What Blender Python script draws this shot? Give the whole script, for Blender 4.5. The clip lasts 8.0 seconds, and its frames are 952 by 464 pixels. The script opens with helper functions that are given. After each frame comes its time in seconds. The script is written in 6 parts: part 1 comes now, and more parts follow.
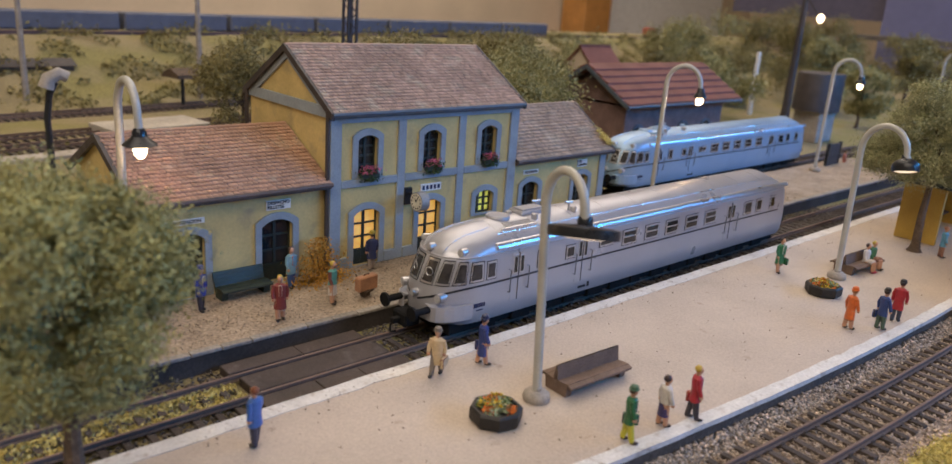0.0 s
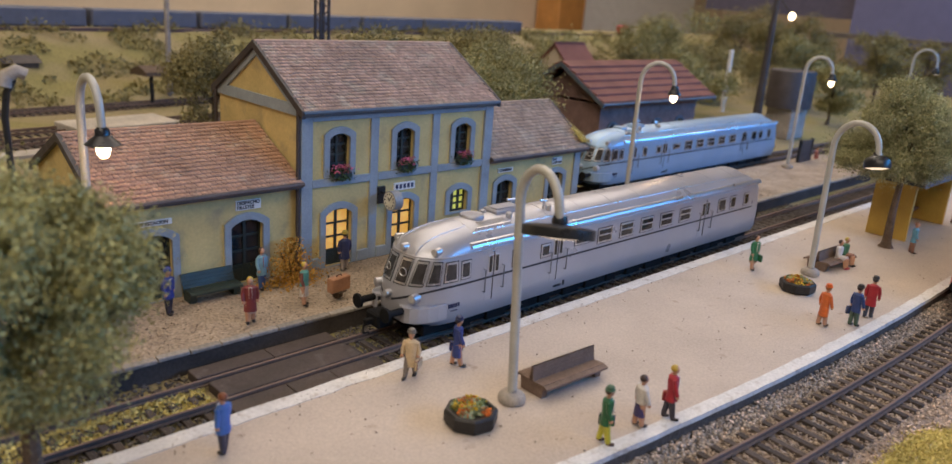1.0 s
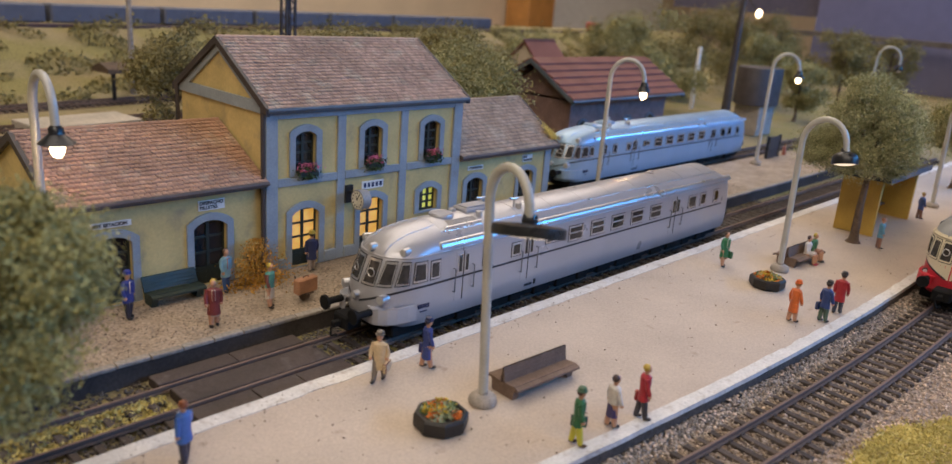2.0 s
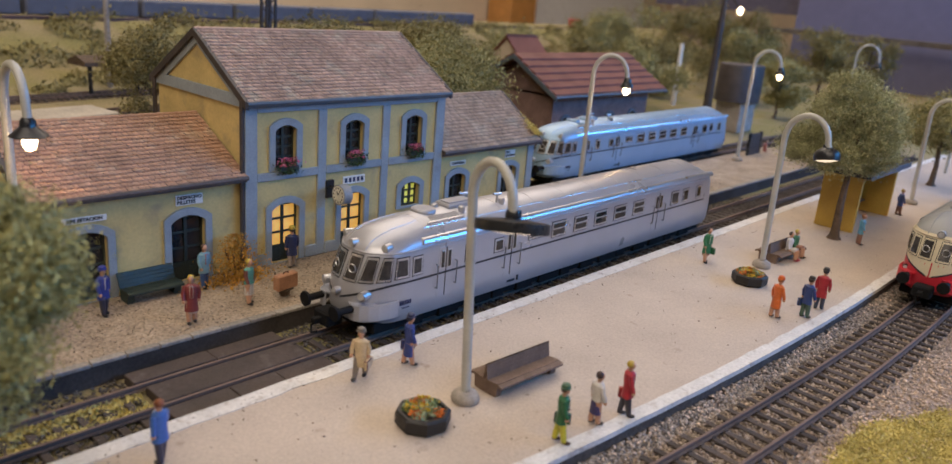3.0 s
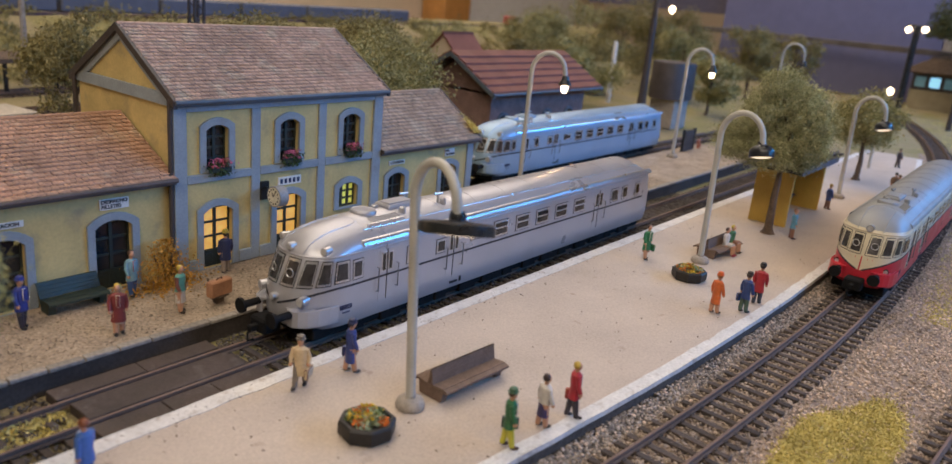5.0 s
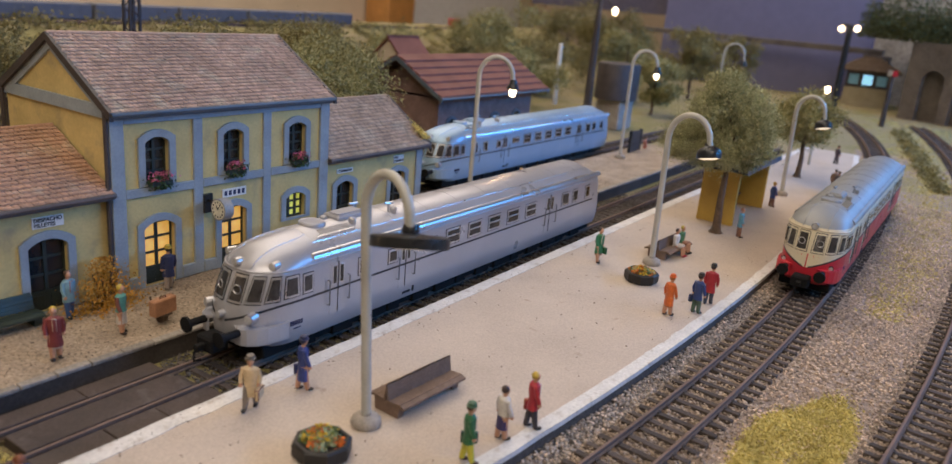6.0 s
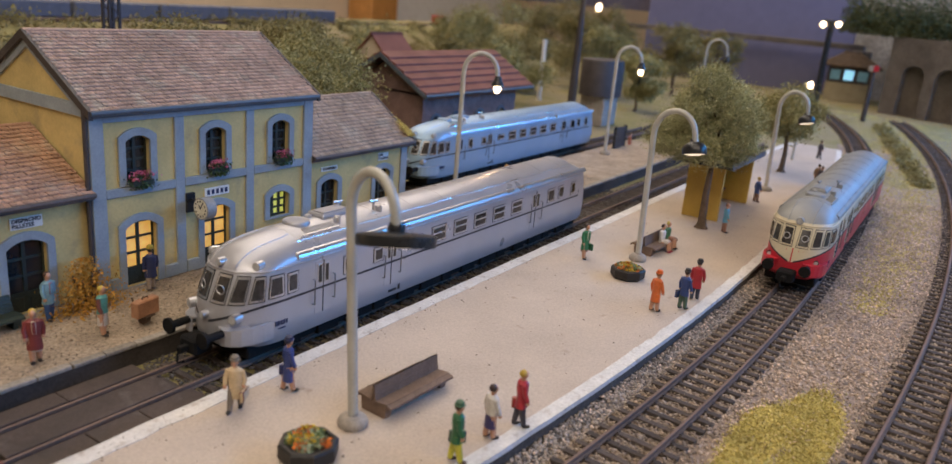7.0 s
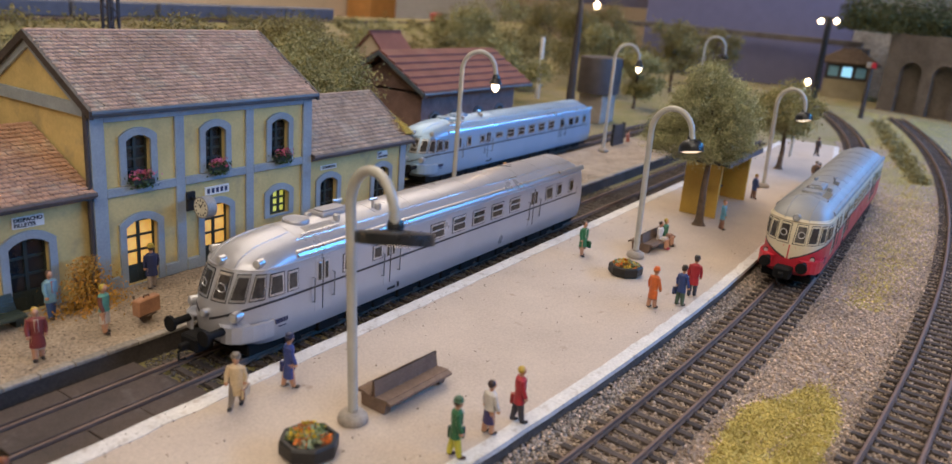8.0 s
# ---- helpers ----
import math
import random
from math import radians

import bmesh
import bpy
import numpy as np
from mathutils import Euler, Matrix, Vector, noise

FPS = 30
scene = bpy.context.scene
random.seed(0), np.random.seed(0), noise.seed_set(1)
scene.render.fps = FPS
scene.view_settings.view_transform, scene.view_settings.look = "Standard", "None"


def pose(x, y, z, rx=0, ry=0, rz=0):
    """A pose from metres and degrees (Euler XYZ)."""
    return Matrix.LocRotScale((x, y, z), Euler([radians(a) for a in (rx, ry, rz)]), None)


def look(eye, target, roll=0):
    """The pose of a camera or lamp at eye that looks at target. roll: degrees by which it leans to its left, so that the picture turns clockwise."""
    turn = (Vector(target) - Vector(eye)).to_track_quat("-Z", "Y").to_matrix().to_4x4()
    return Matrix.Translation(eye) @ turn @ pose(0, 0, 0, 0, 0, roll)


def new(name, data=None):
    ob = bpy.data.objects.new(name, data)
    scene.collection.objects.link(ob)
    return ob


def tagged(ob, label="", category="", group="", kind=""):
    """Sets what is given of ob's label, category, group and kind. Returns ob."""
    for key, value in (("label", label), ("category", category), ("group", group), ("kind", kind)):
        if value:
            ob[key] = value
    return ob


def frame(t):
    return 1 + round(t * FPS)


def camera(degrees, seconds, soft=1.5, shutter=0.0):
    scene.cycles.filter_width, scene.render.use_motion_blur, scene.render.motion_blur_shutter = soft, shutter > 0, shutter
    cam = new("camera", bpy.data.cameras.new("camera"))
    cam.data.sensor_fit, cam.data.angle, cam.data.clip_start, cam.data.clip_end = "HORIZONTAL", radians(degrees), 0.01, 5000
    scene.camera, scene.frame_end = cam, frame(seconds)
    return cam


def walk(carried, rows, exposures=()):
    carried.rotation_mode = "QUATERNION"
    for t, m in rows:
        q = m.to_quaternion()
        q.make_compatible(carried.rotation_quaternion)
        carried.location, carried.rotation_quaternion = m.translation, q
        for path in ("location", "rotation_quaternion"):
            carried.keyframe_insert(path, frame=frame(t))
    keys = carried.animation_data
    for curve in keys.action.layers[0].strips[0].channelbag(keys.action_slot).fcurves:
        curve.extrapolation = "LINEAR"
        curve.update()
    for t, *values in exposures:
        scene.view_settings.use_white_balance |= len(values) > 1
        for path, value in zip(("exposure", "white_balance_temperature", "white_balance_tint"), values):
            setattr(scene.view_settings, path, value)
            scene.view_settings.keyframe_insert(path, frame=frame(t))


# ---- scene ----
LENS = 62.62
cam = camera(LENS, 8.0)
# seconds, eye in metres, yaw, pitch, roll
ROWS = [
    (0.0, 0.03073, -0.02077, 0.13321, -42.896, -17.054, 4.096),
    (0.5, 0.03209, -0.01992, 0.13282, -43.620, -17.062, 4.118),
    (1.0, 0.03410, -0.01831, 0.13280, -44.739, -17.106, 4.273),
    (1.5, 0.03649, -0.01682, 0.13238, -45.928, -17.051, 4.323),
    (3.0, 0.04020, -0.01318, 0.13073, -48.321, -17.291, 4.956),
    (3.5, 0.04106, -0.01266, 0.12991, -48.924, -17.083, 5.071),
    (4.0, 0.04212, -0.01134, 0.13057, -49.912, -16.930, 5.088),
    (4.5, 0.04270, -0.00981, 0.12969, -51.289, -17.106, 5.415),
    (6.0, 0.04689, -0.00361, 0.13149, -56.936, -16.612, 5.154),
    (6.5, 0.04837, -0.00234, 0.13134, -58.040, -16.619, 5.080),
    (7.0, 0.04831, -0.00213, 0.13106, -58.095, -16.733, 5.039),
    (7.5, 0.04529, -0.00401, 0.13234, -58.161, -16.844, 5.027),
    (8.0, 0.04652, -0.00366, 0.13182, -58.166, -16.904, 4.877),
]
walk(cam, [(t, pose(x, y, z, 90 + pitch, 0, yaw) @ pose(0, 0, 0, 0, 0, roll)) for t, x, y, z, yaw, pitch, roll in ROWS],
     exposures=[(0.0, 0.0), (6.5, 0.0), (7.5, 0.05), (8.0, 0.13)])

cam.data.dof.use_dof, cam.data.dof.focus_distance, cam.data.dof.aperture_fstop = True, 0.36, 15.0

# The place is a model railway at about 1:87. All sizes below are in millimetres.
MM = 0.001

# ---- light: a dim exhibition room with overhead panels, added fill lamps and a blue light strip on the visitors' side ----
world = bpy.data.worlds.new("room_air")
scene.world = world
world.use_nodes = True
world.node_tree.nodes["Background"].inputs["Color"].default_value = (0.5, 0.42, 0.36, 1)
world.node_tree.nodes["Background"].inputs["Strength"].default_value = 0.22


def area_light(name, x, y, z, target, w, h, watts, colour):
    data = bpy.data.lights.new(name, "AREA")
    data.shape, data.size, data.size_y, data.energy, data.color = "RECTANGLE", w * MM, h * MM, watts, colour
    ob = new(name, data)
    ob.matrix_world = look((x * MM, y * MM, z * MM), tuple(c * MM for c in target))
    return ob


area_light("room_fill_light", 400, 500, 1900, (450, 300, 0), 2600, 1600, 28.5, (1.0, 0.86, 0.71))
area_light("room_fill_light", 1700, 1300, 1900, (1400, 900, 0), 2200, 1600, 34.0, (1.0, 0.84, 0.70))
# Added front fill, out of view: brightens the noses, figurines and gable.
area_light("room_fill_light", -900, -800, 1700, (350, 200, 0), 2200, 900, 29.0, (1.0, 0.86, 0.71))
# Unseen lamp added to lift the room's far wall.
area_light("room_fill_light", 2200, 2500, 1900, (2600, 3300, 300), 3200, 1200, 62.0, (1.0, 0.85, 0.68))
area_light("blue_light_strip", 1150, -560, 440, (540, 290, 40), 1500, 34, 12.0, (0.05, 0.36, 1.0))


def bulb_light(x, y, z, watts, colour, r=1.5):
    data = bpy.data.lights.new("lamp_bulb", "POINT")
    data.energy, data.color, data.shadow_soft_size = watts, colour, r * MM
    new("lamp_bulb", data).location = (x * MM, y * MM, z * MM)


# ---- materials ----
def ramp_value(nt, fac, lo, hi, a=0.3, b=0.7):
    m = nt.nodes.new("ShaderNodeMapRange")
    m.inputs["From Min"].default_value, m.inputs["From Max"].default_value = a, b
    m.inputs["To Min"].default_value, m.inputs["To Max"].default_value = lo, hi
    nt.links.new(fac, m.inputs["Value"])
    return m.outputs["Result"]


def noise_at(nt, vec, size_mm, detail=4.0):
    n = nt.nodes.new("ShaderNodeTexNoise")
    n.inputs["Scale"].default_value, n.inputs["Detail"].default_value = 1000.0 / size_mm, detail
    nt.links.new(vec, n.inputs["Vector"])
    return n.outputs["Fac"]


def paint(name, col, rough=0.6, metal=0.0, fine=(1.0, 0.12), coarse=(14.0, 0.12), bump=(0.8, 0.15), stain=None,
          island=0.0, random_ob=0.0, glow=None, spec=0.5, tint=None):
    """A surface with grain at two sizes (millimetres, amount), relief (millimetres, strength), a stain (colour, size, from, to)."""
    m = bpy.data.materials.new(name)
    m.use_nodes = True
    nt = m.node_tree
    b = nt.nodes["Principled BSDF"]
    tc = nt.nodes.new("ShaderNodeTexCoord").outputs["Object"]
    f1 = ramp_value(nt, noise_at(nt, tc, fine[0]), 1 - fine[1], 1 + fine[1])
    f2 = ramp_value(nt, noise_at(nt, tc, coarse[0], 6), 1 - coarse[1], 1 + coarse[1])
    mul = nt.nodes.new("ShaderNodeMath")
    mul.operation = "MULTIPLY"
    nt.links.new(f1, mul.inputs[0])
    nt.links.new(f2, mul.inputs[1])
    fac = mul.outputs[0]
    for amount, node, sock in ((island, "ShaderNodeNewGeometry", "Random Per Island"), (random_ob, "ShaderNodeObjectInfo", "Random")):
        if amount:
            r = ramp_value(nt, nt.nodes.new(node).outputs[sock], 1 - amount, 1 + amount, 0, 1)
            k = nt.nodes.new("ShaderNodeMath")
            k.operation = "MULTIPLY"
            nt.links.new(fac, k.inputs[0])
            nt.links.new(r, k.inputs[1])
            fac = k.outputs[0]
    rgb = nt.nodes.new("ShaderNodeRGB")
    rgb.outputs[0].default_value = (*col, 1)
    colour = rgb.outputs[0]
    mixes = []
    if tint:
        r = nt.nodes.new("ShaderNodeNewGeometry").outputs["Random Per Island"] if island else nt.nodes.new("ShaderNodeObjectInfo").outputs["Random"]
        mixes.append((tint, r, 0.0, 1.0))
    if stain:
        mixes.append((stain[0], noise_at(nt, tc, stain[1], 8), stain[2], stain[3]))
    for c, fac_in, a, z in mixes:
        mx = nt.nodes.new("ShaderNodeMix")
        mx.data_type = "RGBA"
        nt.links.new(ramp_value(nt, fac_in, 0, 1, a, z), mx.inputs["Factor"])
        nt.links.new(colour, mx.inputs["A"])
        mx.inputs["B"].default_value = (*c, 1)
        colour = mx.outputs["Result"]
    vm = nt.nodes.new("ShaderNodeVectorMath")
    vm.operation = "SCALE"
    nt.links.new(colour, vm.inputs[0])
    nt.links.new(fac, vm.inputs["Scale"])
    nt.links.new(vm.outputs[0], b.inputs["Base Color"])
    b.inputs["Roughness"].default_value, b.inputs["Metallic"].default_value = rough, metal
    b.inputs["Specular IOR Level"].default_value = spec
    nt.links.new(ramp_value(nt, noise_at(nt, tc, coarse[0] * 0.6), max(0.02, rough - 0.08), min(1, rough + 0.08)), b.inputs["Roughness"])
    if bump:
        bp = nt.nodes.new("ShaderNodeBump")
        bp.inputs["Strength"].default_value, bp.inputs["Distance"].default_value = bump[1], bump[0] * 0.3 * MM
        nt.links.new(noise_at(nt, tc, bump[0], 5), bp.inputs["Height"])
        nt.links.new(bp.outputs["Normal"], b.inputs["Normal"])
    if glow:
        b.inputs["Emission Color"].default_value = (*glow[0], 1)
        b.inputs["Emission Strength"].default_value = glow[1]
    return m


PLASTER = paint("platform_sand", (0.50, 0.42, 0.35), 0.9, fine=(0.9, 0.10), coarse=(30, 0.08), bump=(0.9, 0.35), stain=((0.30, 0.22, 0.17), 9, 0.66, 0.80))
WHITE_EDGE = paint("white_edge_paint", (0.66, 0.64, 0.62), 0.8, fine=(1.2, 0.12), coarse=(12, 0.12), bump=(1.5, 0.5), stain=((0.42, 0.36, 0.31), 4, 0.57, 0.75))
KERB_STONE = paint("kerb_stone", (0.30, 0.27, 0.24), 0.85, fine=(1.5, 0.2), coarse=(12, 0.2), bump=(1.2, 0.6), random_ob=0.15)
WALL_DARK = paint("dark_platform_wall", (0.06, 0.05, 0.045), 0.9, fine=(1, 0.2), coarse=(20, 0.3), bump=(1, 0.3))
WALL_GREY = paint("grey_platform_wall", (0.085, 0.07, 0.06), 0.85, fine=(1.2, 0.3), coarse=(9, 0.3), bump=(1.5, 0.7))
EARTH = paint("layout_earth", (0.30, 0.245, 0.13), 0.95, fine=(1.5, 0.3), coarse=(60, 0.25), bump=(2, 0.8), stain=((0.20, 0.175, 0.065), 60, 0.44, 0.6))
SAND_GRAVEL = paint("station_gravel", (0.34, 0.27, 0.20), 0.95, fine=(1.3, 0.35), coarse=(16, 0.2), bump=(1.8, 1.0), stain=((0.24, 0.19, 0.14), 6, 0.6, 0.74))
BALLAST = paint("ballast_stone", (0.45, 0.345, 0.27), 0.9, fine=(0.6, 0.15), coarse=(40, 0.25), bump=None, island=0.3, tint=(0.70, 0.55, 0.43), spec=0.2)
BALLAST_TRACK = paint("track_ballast_stone", (0.25, 0.20, 0.165), 0.9, fine=(0.6, 0.15), coarse=(40, 0.2), bump=None, island=0.3, tint=(0.44, 0.36, 0.29), spec=0.2)
BALLAST_DARK = paint("dark_ballast_stone", (0.14, 0.12, 0.105), 0.9, fine=(0.6, 0.15), coarse=(8, 0.1), bump=None, island=0.5, tint=(0.10, 0.09, 0.085))
SLEEPER = paint("sleeper_plastic", (0.066, 0.052, 0.046), 0.9, fine=(1, 0.25), coarse=(9, 0.25), bump=(0.8, 0.4), random_ob=0.3)
RAIL = paint("rail_metal", (0.15, 0.11, 0.09), 0.85, 0.0, fine=(0.8, 0.2), coarse=(30, 0.2), bump=None, spec=0.2)
RAIL_TOP = paint("rail_head", (0.19, 0.13, 0.105), 0.6, 0.0, fine=(0.8, 0.1), coarse=(30, 0.15), bump=None, spec=0.2)
BOARD = paint("crossing_board", (0.062, 0.045, 0.04), 0.7, fine=(0.8, 0.2), coarse=(14, 0.25), bump=(0.7, 0.3), stain=((0.12, 0.10, 0.092), 9, 0.6, 0.8))
YELLOW = paint("ochre_wall", (0.59, 0.46, 0.195), 0.8, fine=(1.2, 0.07), coarse=(18, 0.13), bump=(0.8, 0.15), stain=((0.36, 0.29, 0.17), 11, 0.54, 0.78))
TRIM = paint("grey_blue_trim", (0.28, 0.325, 0.365), 0.75, fine=(1.0, 0.08), coarse=(14, 0.14), bump=(0.8, 0.2), stain=((0.25, 0.27, 0.28), 10, 0.6, 0.78))
TILE = paint("roof_tile", (0.45, 0.30, 0.22), 0.85, fine=(0.7, 0.2), coarse=(22, 0.2), bump=(0.6, 0.3), island=0.2, stain=((0.46, 0.38, 0.28), 9, 0.52, 0.75))
TILE_RED = paint("red_roof_sheet", (0.20, 0.075, 0.055), 0.75, fine=(1.0, 0.15), coarse=(30, 0.15), bump=(1, 0.2), island=0.1)
TILE_GREY = paint("greyed_roof_tile", (0.41, 0.295, 0.215), 0.85, fine=(0.7, 0.2), coarse=(22, 0.2), bump=(0.6, 0.3), island=0.2, stain=((0.42, 0.35, 0.27), 16, 0.48, 0.68))
DARK_WOOD = paint("dark_eaves", (0.055, 0.045, 0.045), 0.6, fine=(1, 0.2), coarse=(10, 0.2))
GUTTER = paint("blue_grey_gutter", (0.09, 0.11, 0.14), 0.5, fine=(1, 0.1), coarse=(10, 0.2))
FASCIA = paint("brown_fascia", (0.105, 0.082, 0.075), 0.65, fine=(1, 0.15), coarse=(10, 0.2))
DOOR_GREEN = paint("dark_green_joinery", (0.022, 0.032, 0.028), 0.5, fine=(1, 0.2), coarse=(8, 0.2))
GLASS_DARK = paint("dark_pane", (0.018, 0.02, 0.024), 0.12, fine=(3, 0.1), coarse=(10, 0.2), bump=None, spec=0.6)
GLASS_LIT = paint("lit_pane", (0.7, 0.45, 0.15), 0.5, fine=(3, 0.1), coarse=(5, 0.3), bump=None, glow=((1.0, 0.52, 0.10), 0.5))
GLASS_LIT2 = paint("lit_pane_green", (0.6, 0.6, 0.15), 0.5, fine=(3, 0.1), coarse=(5, 0.3), bump=None, glow=((0.85, 0.85, 0.14), 0.42))
GLASS_CAB = paint("cab_pane", (0.05, 0.045, 0.043), 0.15, fine=(2, 0.3), coarse=(5, 0.5), bump=None, spec=0.5)
SIGN = paint("sign_board", (0.80, 0.77, 0.72), 0.6, fine=(1, 0.04), coarse=(6, 0.06), bump=None)
INK = paint("sign_ink", (0.02, 0.02, 0.025), 0.6, bump=None)
INK_BLUE = paint("sign_ink_blue", (0.03, 0.035, 0.09), 0.6, bump=None)
SILVER = paint("silver_paint", (0.45, 0.45, 0.485), 0.34, 0.42, fine=(0.5, 0.05), coarse=(30, 0.07), bump=(0.5, 0.08), stain=((0.44, 0.44, 0.47), 12, 0.55, 0.8))
# Silver paint with the blue strip's light put into its base colour.
SILVER_BLUE_LIT = paint("blue_lit_silver_paint", (0.33, 0.47, 0.64), 0.38, 0.4, fine=(0.5, 0.05), coarse=(30, 0.07), bump=(0.5, 0.08))
SILVER_LINE = paint("silver_moulding", (0.60, 0.60, 0.62), 0.32, 0.8, fine=(0.5, 0.03), coarse=(30, 0.05), bump=None)
STRIPE = paint("black_stripe", (0.02, 0.022, 0.03), 0.4, bump=None)
UNDER = paint("black_underframe", (0.012, 0.012, 0.013), 0.8, fine=(1, 0.2), coarse=(10, 0.3), bump=(1, 0.3), spec=0.15)
RED_PAINT = paint("red_paint", (0.52, 0.025, 0.045), 0.35, fine=(0.6, 0.04), coarse=(20, 0.06), bump=None)
CREAM = paint("cream_paint", (0.62, 0.55, 0.40), 0.4, fine=(0.6, 0.04), coarse=(20, 0.06), bump=None)
ROOF_GREY = paint("grey_roof_paint", (0.27, 0.28, 0.29), 0.42, fine=(0.6, 0.05), coarse=(20, 0.08), bump=(0.5, 0.05))
POST = paint("grey_green_lamp_metal", (0.47, 0.46, 0.42), 0.38, 0.1, fine=(0.8, 0.06), coarse=(12, 0.12), bump=None)
LAMP_BASE = paint("concrete_lamp_base", (0.34, 0.30, 0.26), 0.85, fine=(0.9, 0.15), coarse=(6, 0.2), bump=(1, 0.5))
SHADE = paint("black_lamp_shade", (0.018, 0.02, 0.024), 0.32, fine=(0.6, 0.1), coarse=(6, 0.2), bump=(0.6, 0.2))
BULB = paint("glowing_bulb", (1, 0.9, 0.7), 0.3, bump=None, glow=((1.0, 0.72, 0.42), 9.0))
LENS_GLOW = paint("lit_lamp_glass", (1, 0.9, 0.8), 0.3, bump=None, glow=((1.0, 0.78, 0.55), 0.9))
LAMP_LENS = paint("frosted_lamp_lens", (0.45, 0.45, 0.46), 0.5, fine=(1, 0.1), coarse=(3, 0.2), bump=None)
GRAB = paint("grey_grab_rail", (0.16, 0.16, 0.17), 0.45, 0.3, bump=None)
BENCH_BROWN = paint("brown_bench_plastic", (0.18, 0.125, 0.095), 0.7, fine=(0.8, 0.15), coarse=(8, 0.2), bump=(0.7, 0.3), spec=0.15)
BENCH_GREEN = paint("green_bench_paint", (0.03, 0.045, 0.035), 0.5, fine=(0.8, 0.15), coarse=(8, 0.2), bump=(0.7, 0.3))
TUB = paint("black_planter", (0.016, 0.014, 0.013), 0.55, fine=(0.8, 0.2), coarse=(5, 0.3), bump=(1, 0.5))
FOLIAGE = paint("olive_foliage", (0.32, 0.33, 0.16), 0.85, fine=(2, 0.2), coarse=(18, 0.3), bump=None, spec=0.1, island=0.22, tint=(0.44, 0.42, 0.24))
FOLIAGE_DARK = paint("dark_foliage", (0.24, 0.22, 0.10), 0.85, fine=(2, 0.2), coarse=(25, 0.3), bump=None, spec=0.1, island=0.22, tint=(0.29, 0.24, 0.11))
FOLIAGE_PALE = paint("pale_foliage", (0.47, 0.43, 0.19), 0.85, fine=(2, 0.2), coarse=(18, 0.3), bump=None, spec=0.1, island=0.22, tint=(0.37, 0.37, 0.17))
FOLIAGE_MID = paint("mid_olive_foliage", (0.29, 0.28, 0.12), 0.85, fine=(2, 0.2), coarse=(22, 0.3), bump=None, island=0.22, spec=0.1, tint=(0.38, 0.34, 0.17))
FOLIAGE_DEEP = paint("deep_green_foliage", (0.085, 0.09, 0.04), 0.85, fine=(2, 0.2), coarse=(25, 0.3), bump=None, island=0.4, spec=0.1)
AUTUMN = paint("autumn_leaves", (0.66, 0.38, 0.08), 0.8, fine=(1, 0.2), coarse=(8, 0.2), bump=None, spec=0.1, island=0.4, tint=(0.42, 0.21, 0.05))
BARK = paint("bark", (0.11, 0.075, 0.05), 0.9, fine=(1, 0.3), coarse=(6, 0.3), bump=(1, 0.8))
GRASS_YELLOW = paint("yellow_static_grass", (0.66, 0.54, 0.20), 0.9, fine=(1, 0.15), coarse=(14, 0.2), bump=None, spec=0.1, island=0.12, tint=(0.62, 0.53, 0.19))
SHELTER_YELLOW = paint("shelter_yellow", (0.52, 0.34, 0.07), 0.75, fine=(1, 0.06), coarse=(14, 0.12))
BRICK_WALL = paint("dark_brick", (0.20, 0.125, 0.115), 0.85, fine=(1.2, 0.25), coarse=(10, 0.2), bump=(1.5, 0.6))
STONE_DARK = paint("dark_stone_wall", (0.12, 0.10, 0.085), 0.9, fine=(3, 0.25), coarse=(25, 0.25), bump=(3, 0.8))
BACKDROP_BLUE = paint("violet_blue_backdrop", (0.17, 0.17, 0.28), 0.9, fine=(20, 0.05), coarse=(200, 0.1), bump=None)
ROOM_WALL = paint("cream_room_wall", (0.62, 0.52, 0.40), 0.9, fine=(20, 0.03), coarse=(300, 0.08), bump=None)
ROOM_FLOOR = paint("room_floor", (0.20, 0.17, 0.15), 0.7, fine=(10, 0.1), coarse=(200, 0.1), bump=None)


# ---- mesh helpers, millimetres ----
def mesh_of(name, bm, mats):
    for v in bm.verts:
        v.co *= MM
    me = bpy.data.meshes.new(name)
    bm.normal_update()
    bm.to_mesh(me)
    bm.free()
    for m in mats if isinstance(mats, (list, tuple)) else [mats]:
        me.materials.append(m)
    return me


def part(name, bm, mats, parent=None, label="", smooth=False, at=None):
    ob = new(name, mesh_of(name, bm, mats))
    if smooth:
        for p in ob.data.polygons:
            p.use_smooth = True
        ob.data.set_sharp_from_angle(angle=radians(38))
    ob.parent = parent
    if at:
        ob.location = [c * MM for c in at]
    if label:
        ob["label"] = label
    return ob


def thing(name, x, y, z, rz, label, category, group="", kind=""):
    ob = new(name)
    ob.empty_display_size = 0.005
    ob.location, ob.rotation_euler = (x * MM, y * MM, z * MM), (0, 0, radians(rz))
    return tagged(ob, label, category, group, kind)


def box(bm, x0, x1, y0, y1, z0, z1, bevel=0.0, mi=0):
    r = bmesh.ops.create_cube(bm, size=1)
    for v in r["verts"]:
        v.co = Vector(((x0 + x1) / 2 + v.co.x * (x1 - x0), (y0 + y1) / 2 + v.co.y * (y1 - y0), (z0 + z1) / 2 + v.co.z * (z1 - z0)))
    faces = {f for v in r["verts"] for f in v.link_faces}
    if bevel:
        edges = list({e for v in r["verts"] for e in v.link_edges})
        faces |= set(bmesh.ops.bevel(bm, geom=edges, offset=bevel, segments=1, affect="EDGES")["faces"])
    for f in faces:
        if f.is_valid:
            f.material_index = mi
    return r["verts"]


